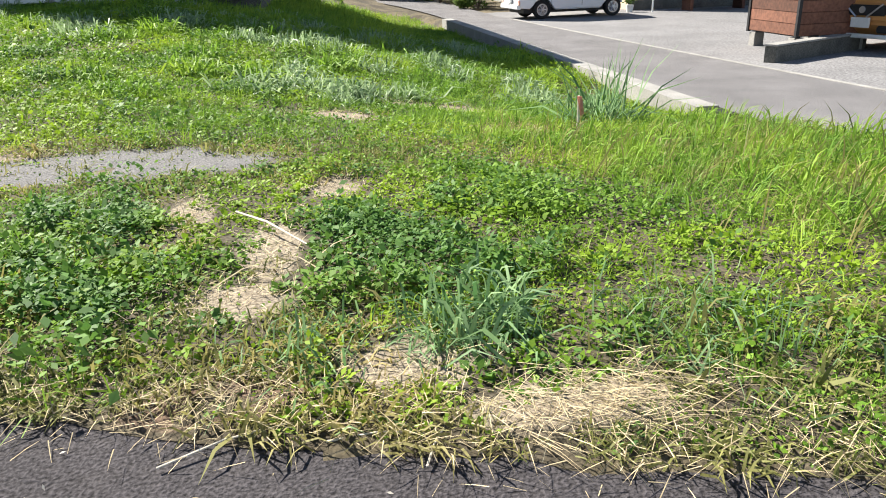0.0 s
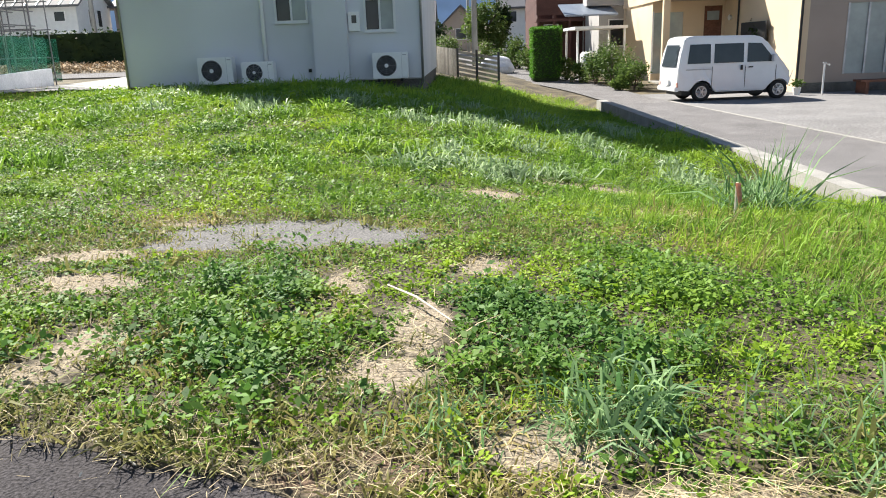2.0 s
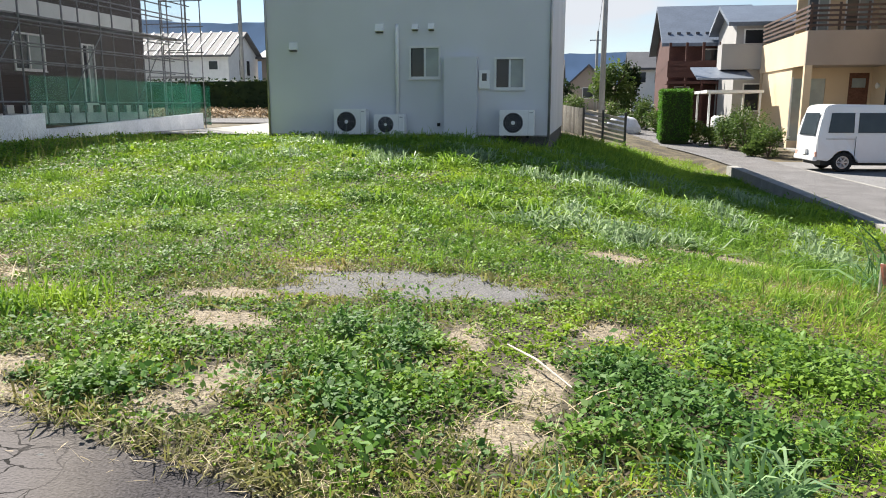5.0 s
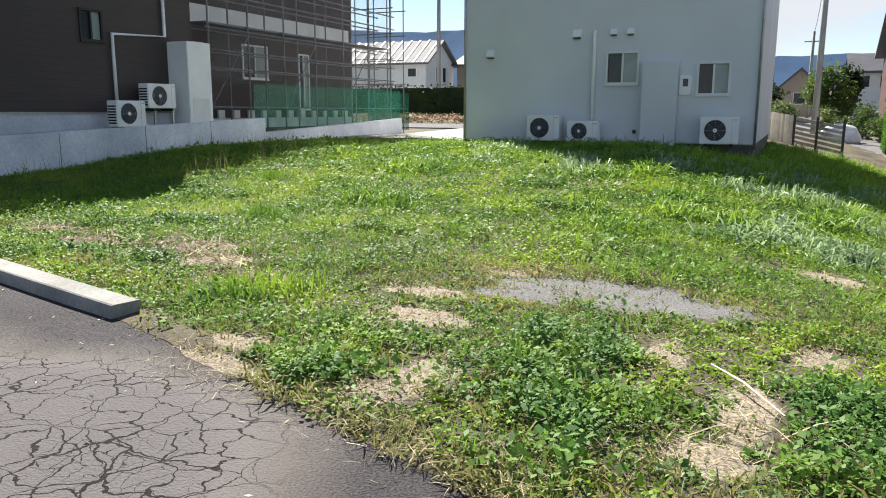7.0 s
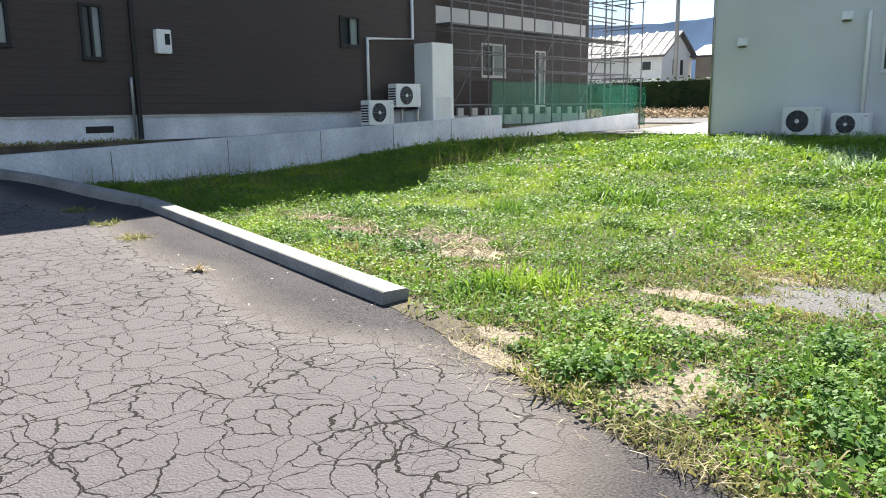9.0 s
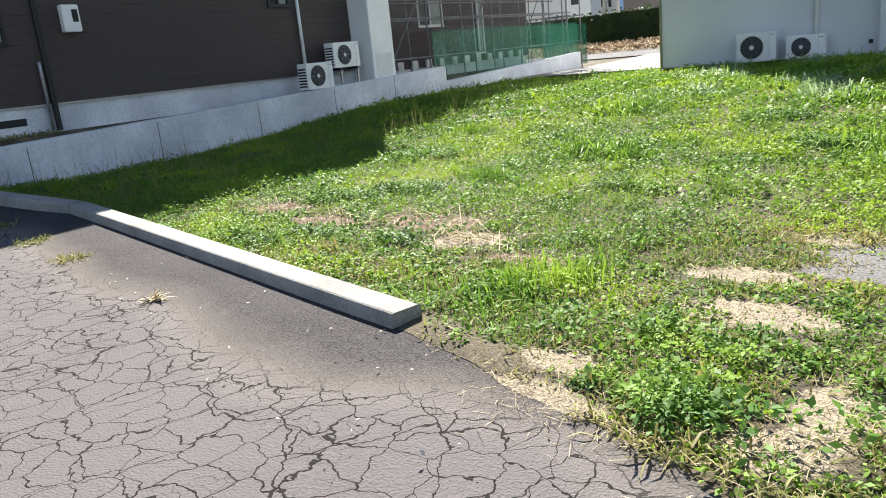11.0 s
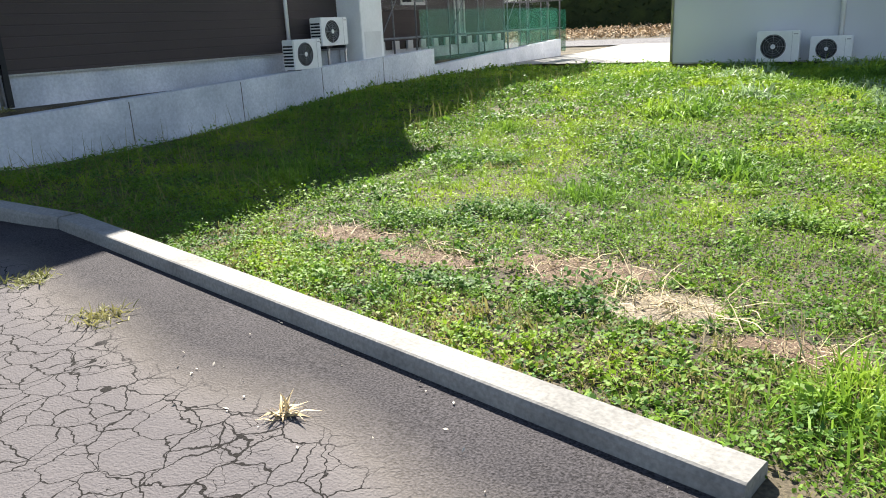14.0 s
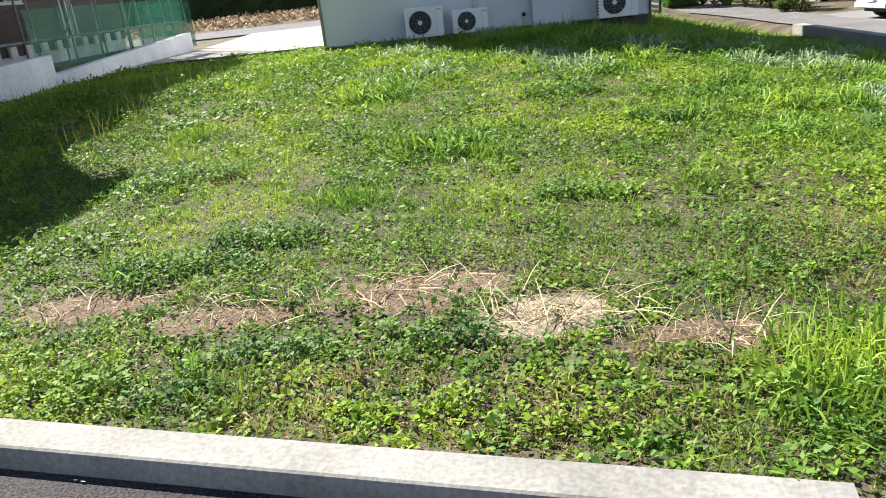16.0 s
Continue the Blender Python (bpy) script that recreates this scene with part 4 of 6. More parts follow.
def van():
    v = new("van")
    W = 0.735
    out = [(-1.69, 0.34)] + [(-1.30, 0.30)] + arch(-0.95, 0.36, 0.28)[1:-1] + [(-0.55, 0.26), (0.98, 0.26)] + arch(1.38, 0.34, 0.28)[1:-1] + \
          [(1.68, 0.36), (1.71, 0.55), (1.66, 0.82), (1.52, 0.98), (0.98, 1.62), (0.80, 1.78), (0.55, 1.83), (-1.25, 1.86), (-1.48, 1.80), (-1.60, 1.40), (-1.68, 0.95)]
    bm = prism(bmesh.new(), out, -W, W, "y", bevel=0.035)
    for q in bm.verts:
        k = max(0.0, (q.co.z - 0.95) / 0.9)
        q.co.y *= 1 - 0.11 * k
    part("body", bm, "car_white", v, smooth=False)
    def side_y(z):
        return W * (1 - 0.11 * max(0.0, (z - 0.95) / 0.9)) + 0.001
    for s in (-1, 1):
        for name, pts in (("rear_side_window", ((-1.40, 1.08), (-0.72, 1.08), (-0.72, 1.62), (-1.33, 1.62))), ("door_window", ((-0.60, 1.08), (0.27, 1.08), (0.27, 1.62), (-0.60, 1.62))), ("front_window", ((0.39, 1.08), (1.20, 1.08), (1.13, 1.22), (0.80, 1.60), (0.39, 1.62)))):
            bm = bmesh.new()
            a = [bm.verts.new((x, s * (side_y(z) + 0.006), z)) for x, z in pts]
            c = [bm.verts.new((x, s * (side_y(z) - 0.03), z)) for x, z in pts]
            bm.faces.new(a), bm.faces.new(c[::-1])
            for i in range(len(pts)):
                bm.faces.new((a[i], c[i], c[(i + 1) % len(pts)], a[(i + 1) % len(pts)]))
            part(name, bm, "glass", v)
        for x in (-0.66, 0.33, 1.26):
            part("door_seam", B(x - 0.006, s * (W - 0.003), 0.36, x + 0.006, s * (W + 0.003), 0.98), "black_plastic_and_shade", v)
        part("slide_rail", B(-1.45, s * (W - 0.003), 0.90, -0.68, s * (W + 0.005), 0.925), "steel", v)
        part("door_handle", B(0.18, s * (W - 0.002), 0.86, 0.25, s * (W + 0.02), 1.0, bevel=0.006), "black_plastic_and_shade", v)
        part("door_handle", B(0.42, s * (W - 0.002), 0.92, 0.56, s * (W + 0.02), 0.96, bevel=0.006), "black_plastic_and_shade", v)
        part("mirror", B(1.10, s * (W - 0.02), 1.08, 1.22, s * (W + 0.16), 1.28, bevel=0.02), "car_white", v)
        part("tail_light", B(-1.70, s * 0.60, 0.42, -1.62, s * 0.72, 0.56, bevel=0.01), "red_tape", v)
        part("headlight", B(1.58, s * 0.42, 0.66, 1.70, s * 0.70, 0.82, bevel=0.02), "alloy", v)
        wheel(v, -0.95, s * 0.65, 0.27, 0.27, 0.15, s)
        wheel(v, 1.38, s * 0.65, 0.27, 0.27, 0.15, s)
    for name, pts in (("rear_window", ((-1.695, -0.56, 1.0), (-1.695, 0.56, 1.0), (-1.575, 0.50, 1.62), (-1.575, -0.50, 1.62))), ("windscreen", ((1.535, -0.62, 1.0), (1.535, 0.62, 1.0), (1.01, 0.56, 1.63), (1.01, -0.56, 1.63)))):
        bm = bmesh.new()
        bm.faces.new([bm.verts.new(p) for p in pts])
        bmesh.ops.solidify(bm, geom=bm.faces[:], thickness=0.02)
        part(name, bm, "glass", v)
    part("bumper", B(-1.75, -0.71, 0.30, -1.62, 0.71, 0.44, bevel=0.02), "car_white", v)
    part("number_plate", B(-1.765, -0.165, 0.46, -1.70, 0.165, 0.62), "frame_white", v)
    part("underbody", B(-1.5, -0.6, 0.18, 1.55, 0.6, 0.34), "black_plastic_and_shade", v)
    return tagged(v, "white boxy kei van with dark windows", "van")


van().matrix_basis = pose(5.06, 21.42, -0.605, 0, 0, 6)


def orange_car():
    v = new("car")
    W = 0.86
    out = [(-2.05, 0.45), (-1.72, 0.24)] + arch(-1.30, 0.36, 0.26)[1:-1] + [(-0.9, 0.22), (0.9, 0.22)] + arch(1.30, 0.36, 0.26)[1:-1] + \
          [(1.75, 0.24), (2.02, 0.50), (2.0, 0.85), (1.75, 0.98), (1.0, 1.02), (0.2, 1.50), (-1.3, 1.54), (-1.85, 1.1), (-2.02, 0.95)]
    bm = prism(bmesh.new(), [(-p[0], p[1]) for p in out], -W, W, "y", bevel=0.05)
    for q in bm.verts:
        q.co.y *= 1 - 0.2 * max(0.0, (q.co.z - 0.95) / 0.6)
        if q.co.x < -1.3:
            q.co.y *= 1 - 0.12 * min(1, (-1.3 - q.co.x) / 0.7)
    part("body", bm, "car_orange", v)
    part("grille", B(-2.05, -0.42, 0.62, -1.98, 0.42, 0.80, bevel=0.02), "black_plastic_and_shade", v)
    for s in (-1, 1):
        part("grille_bar", tube(bmesh.new(), [(-2.06, s * 0.10, 0.60), (-2.05, s * 0.36, 0.82)], 0.016, 6), "alloy", v)
        part("headlight", B(-2.0, s * 0.44, 0.66, -1.80, s * 0.76, 0.82, bevel=0.03), "pale_glass", v)
        part("air_intake", B(-2.05, s * 0.30, 0.34, -1.95, s * 0.70, 0.46, bevel=0.02), "black_plastic_and_shade", v)
        for x in (-1.30, 1.30):
            wheel(v, x, s * 0.77, 0.31, 0.31, 0.2, s)
    part("badge", lathe(bmesh.new(), (-2.055, 0, 0.72), (-1, 0, 0), ((0, 0.06), (0.012, 0.055)), 16), "alloy", v)
    part("number_plate", B(-2.075, -0.17, 0.42, -2.04, 0.17, 0.59), "frame_white", v)
    part("lower_trim", B(-2.06, -0.72, 0.24, -1.95, 0.72, 0.31, bevel=0.02), "frame_white", v)
    bm = bmesh.new()
    bm.faces.new([bm.verts.new(p) for p in ((-1.02, -0.76, 1.03), (-1.02, 0.76, 1.03), (-0.24, 0.66, 1.50), (-0.24, -0.66, 1.50))])
    bmesh.ops.solidify(bm, geom=bm.faces[:], thickness=0.02)
    part("windscreen", bm, "glass", v)
    return tagged(v, "orange compact car facing the lane", "car")


orange_car().matrix_basis = pose(8.75, 11.0, -0.605, 0, 0, 18)

# ---- shed and block wall by the lane ----
shed = thing("shed", 6.5, 11.3, -0.6, "dark reddish-brown boarded shed on concrete blocks", "shed")
SA = math.radians(-6)
for k in range(11):
    part("board", B(5.78, 10.6, -0.31 + k * 0.2, 7.2, 10.63, -0.315 + (k + 1) * 0.2, bevel=0.006), "dark_wood", shed)
    part("board", B(5.74, 10.64, -0.31 + k * 0.2, 5.77, 12.1, -0.315 + (k + 1) * 0.2, bevel=0.006), "dark_wood", shed)
    part("board", B(7.21, 10.64, -0.31 + k * 0.2, 7.24, 12.1, -0.315 + (k + 1) * 0.2), "dark_wood", shed)
part("core", B(5.78, 10.64, -0.33, 7.2, 12.1, 1.88), "black_plastic_and_shade", shed)
part("corner_post", B(5.72, 12.1, -0.34, 5.78, 12.16, 1.9), "black_plastic_and_shade", shed)
part("corner_post", B(5.72, 10.57, -0.34, 5.78, 10.63, 1.9), "black_plastic_and_shade", shed)
part("roof", prism(bmesh.new(), ((10.3, 1.90), (12.4, 2.20), (12.4, 2.26), (10.3, 1.96)), 5.45, 7.5, "x"), "roof_dark", shed)
for x, y in ((5.76, 10.75), (6.95, 10.75), (5.76, 12.0), (6.95, 12.0)):
    part("block", B(x, y - 0.1, -0.62, x + 0.2, y + 0.1, -0.35, bevel=0.01), "concrete", shed)
bw = thing("block_wall", 5.6, 10.2, -0.6, "low dark concrete block wall beside the lane", "wall")
bm = prism(bmesh.new(), ((4.60, 9.72), (4.72, 9.58), (7.3, 10.75), (7.2, 10.92)), -0.65, -0.34, "z", bevel=0.012)
part("wall_body", bm, "dark_concrete", bw)
part("wall_cap", prism(bmesh.new(), ((4.58, 9.73), (4.72, 9.56), (7.32, 10.74), (7.2, 10.94)), -0.34, -0.31, "z"), "concrete", bw)

# ---- cream house with entrance balcony ----
ch = thing("cream_house", 10, 26, -0.6, "cream rendered house with a boxed entrance balcony", "house")
part("wall", wall_boxes(bmesh.new(), 22.8, 33, -0.6, 6.2, 7.9, 8.1, [(24.6, 26.3, 3.5, 5.6)], "y"), "cream", ch)
# same render as the cream side, coloured darker for its shade
part("wall", wall_boxes(bmesh.new(), 8.1, 20, -0.6, 6.2, 22.8, 23.0, [(9.3, 11.2, -0.05, 2.1), (12.4, 14.6, -0.05, 2.1)], "x"), "tan_and_shaded_cream", ch)
part("wall", wall_boxes(bmesh.new(), 5.0, 7.9, -0.6, 6.0, 30.0, 30.15, [(7.08, 7.8, -0.2, 2.45), (5.05, 6.25, -0.15, 2.25), (5.4, 6.1, 4.0, 5.2), (6.75, 7.6, 3.75, 5.5)], "x"), "cream", ch)
part("wall", B(8.1, 32.8, -0.6, 20, 33, 6.2), "tan_and_shaded_cream", ch)
part("wall", B(19.8, 23, -0.6, 20, 32.8, 6.2), "tan_and_shaded_cream", ch)
part("roof", B(7.4, 22.2, 6.2, 20.6, 33.6, 6.45), "roof_dark", ch)
part("porch_floor", B(4.9, 28.0, -0.6, 7.9, 30.0, -0.42), "concrete", ch)
# balcony front and floor: cream darkened in colour to stand for shade
part("balcony_front", B(4.93, 28.0, 2.66, 7.9, 28.15, 3.88), "tan_and_shaded_cream", ch)
part("balcony_side", B(4.93, 28.15, 2.66, 5.08, 35.4, 3.88), "cream", ch)
part("balcony_floor", B(5.08, 28.15, 2.66, 7.9, 30.0, 2.8), "tan_and_shaded_cream", ch)
part("side_wall", B(5.0, 30.15, -0.6, 5.15, 35.3, 2.66), "cream", ch)
part("pillar", B(4.93, 28.0, -0.6, 5.18, 28.24, 2.66, bevel=0.01), "cream", ch)
part("pillar", B(4.93, 35.0, -0.6, 5.18, 35.25, 2.66, bevel=0.01), "cream", ch)
for k in range(5):
    part("rail", B(4.95, 28.04, 4.02 + k * 0.17, 7.9, 28.08, 4.10 + k * 0.17), "rail_wood", ch)
    part("rail", B(4.95, 28.08, 4.02 + k * 0.17, 4.99, 35.4, 4.10 + k * 0.17), "rail_wood", ch)
for x in (5.0, 5.95, 6.9, 7.8):
    part("rail_post", B(x, 28.08, 3.88, x + 0.07, 28.14, 4.86), "rail_wood", ch)
part("upper_roof", prism(bmesh.new(), ((28.9, 5.75), (35.5, 6.9), (35.5, 7.05), (28.9, 5.9)), 4.4, 8.0, "x"), "roof_dark", ch)
d = part("entrance_door", B(7.08, 30.03, -0.2, 7.8, 30.09, 2.45), "dark_wood", ch)
part("door_glass", B(7.2, 30.01, 1.9, 7.68, 30.03, 2.25), "pale_glass", d)
part("door_handle", B(7.14, 29.97, 0.9, 7.17, 30.03, 1.2), "alloy", d)
part("wall_lamp", lathe(bmesh.new(), (7.9, 29.2, 1.95), (-1, 0, 0), ((0, 0.07), (0.1, 0.12), (0.14, 0.05)), 12), "frame_white", ch)
for k in range(2):
    part("sliding_door", B(5.06 + k * 0.6, 30.04, -0.15, 5.64 + k * 0.6, 30.08, 2.25), "pale_glass", ch)
    part("door_frame", B(5.0 + k * 0.6, 29.97, -0.15, 5.06 + k * 0.6, 30.05, 2.3), "frame_white", ch)
window("x", 5.4, 6.1, 4.0, 5.2, 30.0, -1, ch)
window("x", 6.75, 7.6, 3.75, 5.5, 30.0, -1, ch)
for x0 in (9.3, 12.4):
    for k in range(3):
        w_ = 1.9 / 3 if x0 < 10 else 2.2 / 3
        part("tall_window", B(x0 + k * w_ + 0.03, 22.84, -0.05, x0 + (k + 1) * w_ - 0.03, 22.88, 2.1), "pale_glass", ch)
        part("window_mullion", B(x0 + k * w_ - 0.03, 22.78, -0.05, x0 + k * w_ + 0.03, 22.9, 2.1), "steel", ch)
window("y", 24.6, 26.3, 3.5, 5.6, 7.9, -1, ch)
part("downpipe", tube(bmesh.new(), [(7.84, 22.74, -0.6), (7.84, 22.74, 6.2)], 0.045, 8), "black_plastic_and_shade", ch)
part("downpipe", tube(bmesh.new(), [(7.84, 28.3, -0.5), (7.84, 28.3, 2.66)], 0.035, 8), "black_plastic_and_shade", ch)
part("plinth", B(7.86, 22.76, -0.62, 20.02, 22.79, -0.3), "dark_concrete", ch)
tr = thing("trellis", 7.6, 26.5, -0.6, "dark climbing plant on a frame by the wall", "trellis")
part("trellis_frame", B(7.72, 25.2, -0.6, 7.76, 27.6, 1.7), "black_plastic_and_shade", tr)
crown("foliage", (7.6, 26.4, 0.7), (0.18, 1.25, 1.1), 900, 0.12, "dark_leaf", tr)
st = thing("water_tap", 8.1, 21.9, -0.6, "thin pale standpipe with a tap in the yard", "tap")
part("standpipe", tube(bmesh.new(), [(8.15, 21.6, -0.62), (8.15, 21.6, 0.33), (8.3, 21.6, 0.28)], 0.03, 8), "frame_white", st)
part("tap_handle", B(8.10, 21.57, 0.33, 8.2, 21.63, 0.37), "steel", st)
bench = thing("bench", 10.5, 21.9, -0.6, "low weathered brown wooden bench in the yard", "bench")
for k in range(4):
    part("slat", B(9.3, 21.5 + k * 0.16, -0.26, 11.4, 21.63 + k * 0.16, -0.2), "dark_wood", bench)
for x in (9.4, 11.2):
    part("leg", B(x, 21.52, -0.62, x + 0.1, 22.1, -0.26), "dark_wood", bench)
pot = thing("flower_pot", 7.55, 22.3, -0.6, "small pale flower pot with a green plant", "flower pot")
part("pot", lathe(bmesh.new(), (7.55, 22.0, -0.61), (0, 0, 1), ((0, 0.09), (0.22, 0.13), (0.23, 0.11)), 14), "frame_white", pot)
crown("plant", (7.55, 22.0, -0.28), (0.16, 0.16, 0.12), 120, 0.09, "bush", pot)

# garden along the lane
for x, y, r, hh, lab in ((3.05, 27.6, 0.75, 1.5, "loose green garden bush beside the lane"), (2.55, 28.8, 0.65, 1.3, "loose green garden bush beside the lane"), (3.5, 26.2, 0.6, 1.15, "feathery yellow-green shrub beside a pillar"), (2.2, 30.2, 0.5, 0.8, "low green garden bush at the lane"), (3.3, 29.3, 0.7, 1.9, "tall airy garden bush"), (2.9, 25.9, 0.35, 0.5, "low green plants at the lane edge"), (13.2, 21.6, 0.4, 0.6, "pale spiky shrub in the yard")):
    bush(x, y, float(road_z(y)) - 0.02, r, hh, lab)
tp = thing("topiary_hedge", 0.75, 31.6, -0.4, "clipped bright green block-shaped conifer", "hedge")
crown("foliage", (0.85, 31.6, 0.83), (0.62, 0.62, 1.03), 9000, 0.07, "topiary", tp, boxy=1)
part("core", B(0.28, 31.05, -0.4, 1.42, 32.15, 1.80, bevel=0.08), "dark_leaf", tp)
bush(1.75, 31.4, -0.38, 0.5, 1.0, "small rounded shrub with reddish stems", "bush", 1400)
gt = thing("garden_tank", 2.6, 31.6, -0.4, "white upright garden storage tank", "tank")
part("drum", lathe(bmesh.new(), (2.7, 31.8, -0.4), (0, 0, 1), ((0, 0.30), (0.05, 0.33), (1.1, 0.33), (1.2, 0.22)), 18), "white_paint", gt, smooth=True)
cp = thing("carport", 3.3, 33, -0.4, "white flat-roofed carport in a garden", "carport")
part("roof", B(2.2, 32.2, 1.75, 4.5, 36, 1.87), "white_paint", cp)
for x in (2.3, 4.35):
    for y in (32.3, 35.8):
        part("post", B(x, y, -0.5, x + 0.08, y + 0.08, 1.75), "white_paint", cp)

# slatted fence beside the white house
fe = thing("fence", -2.6, 27, 0.2, "slatted wooden garden fence beside the white house", "fence")
fa, fb = Vector((-3.95, 27.5, 0)), Vector((-1.52, 24.6, 0))
for half, (u0, u1), nm in ((0, (0.0, 0.42), "fence_wood"), (1, (0.42, 1.0), "fence_dark")):
    p0, p1 = fa.lerp(fb, u0), fa.lerp(fb, u1)
    dirn = (p1 - p0).normalized()
    nor = Vector((-dirn.y, dirn.x, 0)) * 0.02
    if half == 0:
        n = 16
        for k in range(n):
            a, c = p0.lerp(p1, k / n), p0.lerp(p1, (k + 0.85) / n)
            top = 1.28 - 0.18 * (k / n)
            part("slat", prism(bmesh.new(), ((a.x, a.y), (c.x, c.y), (c.x + nor.x, c.y + nor.y), (a.x + nor.x, a.y + nor.y)), 0.05, top, "z"), nm, fe)
    else:
        for k in range(6):
            z = 0.12 + k * 0.155
            bm = bmesh.new()
            vs = []
            for p, dz in ((p0, 0.08), (p1, -0.2)):
                vs.append([bm.verts.new((p.x + nor.x * s_, p.y + nor.y * s_, z + dz + w_)) for s_, w_ in ((0, 0), (1, 0), (1, 0.095), (0, 0.095))])
            for i in range(4):
                bm.faces.new((vs[0][i], vs[0][(i + 1) % 4], vs[1][(i + 1) % 4], vs[1][i]))
            bm.faces.new(vs[0]), bm.faces.new(vs[1][::-1])
            part("slat", bm, "fence_wood", fe)
for u in (0.0, 0.42, 0.7, 1.0):
    p = fa.lerp(fb, u)
    part("post", B(p.x - 0.04, p.y - 0.04, -0.5, p.x + 0.04, p.y + 0.04, 1.28 - 0.3 * u), "fence_dark", fe)


# ---- farther houses ----
def house(x0, x1, y0, y1, z0, eave, ridge, wall_m, roof_m, label, along="x", wins=(), parts=()):
    hs = thing("house", (x0 + x1) / 2, (y0 + y1) / 2, z0, label, "house")
    part("wall", B(x0, y0, z0 - 0.5, x1, y1, eave), wall_m, hs)
    o = 0.45
    if along == "x":
        ym = (y0 + y1) / 2
        part("gable", prism(bmesh.new(), ((y0, eave), (y1, eave), (ym, ridge)), x0, x1, "x"), wall_m, hs)
        for a, c in ((y0 - o, ym), (y1 + o, ym)):
            zz = eave - (ridge - eave) * o / (ym - y0)
            part("roof", prism(bmesh.new(), ((a, zz + 0.02), (c, ridge + 0.02), (c, ridge + 0.2), (a, zz + 0.2)), x0 - o, x1 + o, "x"), roof_m, hs)
    else:
        xm = (x0 + x1) / 2
        part("gable", prism(bmesh.new(), ((x0, eave), (x1, eave), (xm, ridge)), y0, y1, "y"), wall_m, hs)
        for a, c in ((x0 - o, xm), (x1 + o, xm)):
            zz = eave - (ridge - eave) * o / (xm - x0)
            part("roof", prism(bmesh.new(), ((a, zz + 0.02), (c, ridge + 0.02), (c, ridge + 0.2), (a, zz + 0.2)), y0 - o, y1 + o, "y"), roof_m, hs)
    for face, a0, a1, p, q in wins:
        if face == "s":
            w_ = part("window", B(a0 - 0.06, y0 - 0.05, p - 0.06, a1 + 0.06, y0, q + 0.06), "frame_white", hs)
            part("pane", B(a0, y0 - 0.06, p, a1, y0 - 0.05, q), "glass", w_)
        else:
            xx, s_ = (x1, 1) if face == "e" else (x0, -1)
            w_ = part("window", B(xx, a0 - 0.06, p - 0.06, xx + s_ * 0.05, a1 + 0.06, q + 0.06), "frame_white", hs)
            part("pane", B(xx + s_ * 0.05, a0, p, xx + s_ * 0.06, a1, q), "glass", w_)
    return hs


barn = house(-44, -33.4, 60, 66, 1.0, 5.6, 7.5, "frame_white", "roof_dark_grey", "white outbuilding with a ribbed grey metal roof", "x", (("s", -35.2, -34.4, 4.3, 5.0), ("e", 62, 62.6, 3.9, 5.2), ("e", 63.5, 64.1, 3.9, 5.2)))
for k in range(12):
    part("roof_seam", prism(bmesh.new(), ((59.5, 5.49), (63, 7.73), (63, 7.78), (59.5, 5.54)), -44 + k * 0.95, -43.93 + k * 0.95, "x"), "steel", barn)
house(-33, -29, 66, 72, 1.0, 5.6, 6.6, "tan_and_shaded_cream", "roof_dark", "small tan house behind an outbuilding")
gl = thing("greenhouse", -30, 52, 1, "long white plastic tunnel greenhouse", "greenhouse")
part("cover", prism(bmesh.new(), [(50 + 1.6 * math.cos(math.pi * k / 10), 1.0 + 1.9 * math.sin(math.pi * k / 10)) for k in range(11)], -40, -24, "x"), "white_paint", gl)
hd = thing("field_hedge", -26, 44, 1, "long dark clipped hedge beside a field", "hedge")
part("core", B(-48, 44.2, 0.3, -14, 45.2, 2.75), "dark_leaf", hd)
p = np.stack([rng.uniform(-48, -14, 9000), rng.uniform(44.0, 45.3, 9000), rng.uniform(0.5, 2.9, 9000)], 1)
fo = leaves("foliage", p, 0.22, 0.3, "dark_leaf")
fo.parent, fo.matrix_parent_inverse = hd, Matrix.Translation(-hd.matrix_world.translation)
p = np.stack([rng.uniform(-48, -12, 14000), rng.uniform(36, 43.5, 14000), np.zeros(14000)], 1)
p[:, 2] = land_z(p[:, 0], p[:, 1]) + rng.uniform(0, 0.35, 14000) * (0.5 + cloud(p[:, 0], p[:, 1], 0.6))
tagged(leaves("dry_field", p, 0.28, 0.6, "dry_field", 5, True), "dry pinkish-brown field weeds", "weeds", kind="stuff")

lg = house(1.55, 6.0, 42, 50, 0.0, 4.6, 6.8, "log_wood", "roof_blue", "dark red timber house with a blue-grey metal roof", "x", (("s", 3.4, 4.2, 3.2, 4.2), ("s", 1.95, 2.65, 0.9, 2.2), ("s", 4.3, 5.1, 0.9, 2.2)))
part("balcony_deck", B(1.35, 40.6, 2.35, 5.0, 42, 2.5), "log_wood", lg)
for k in range(5):
    part("balcony_post", B(1.4 + k * 0.85, 40.62, -0.2, 1.53 + k * 0.85, 40.75, 4.5), "log_wood", lg)
for k in range(3):
    part("balcony_rail", B(1.35, 40.6, 2.7 + k * 0.28, 5.0, 40.66, 3.0 + k * 0.28), "log_wood", lg)
for k in range(10):
    part("snow_guard", B(1.45 + k * 0.5, 42.5, 5.08, 1.65 + k * 0.5, 42.62, 5.2), "roof_dark", lg)
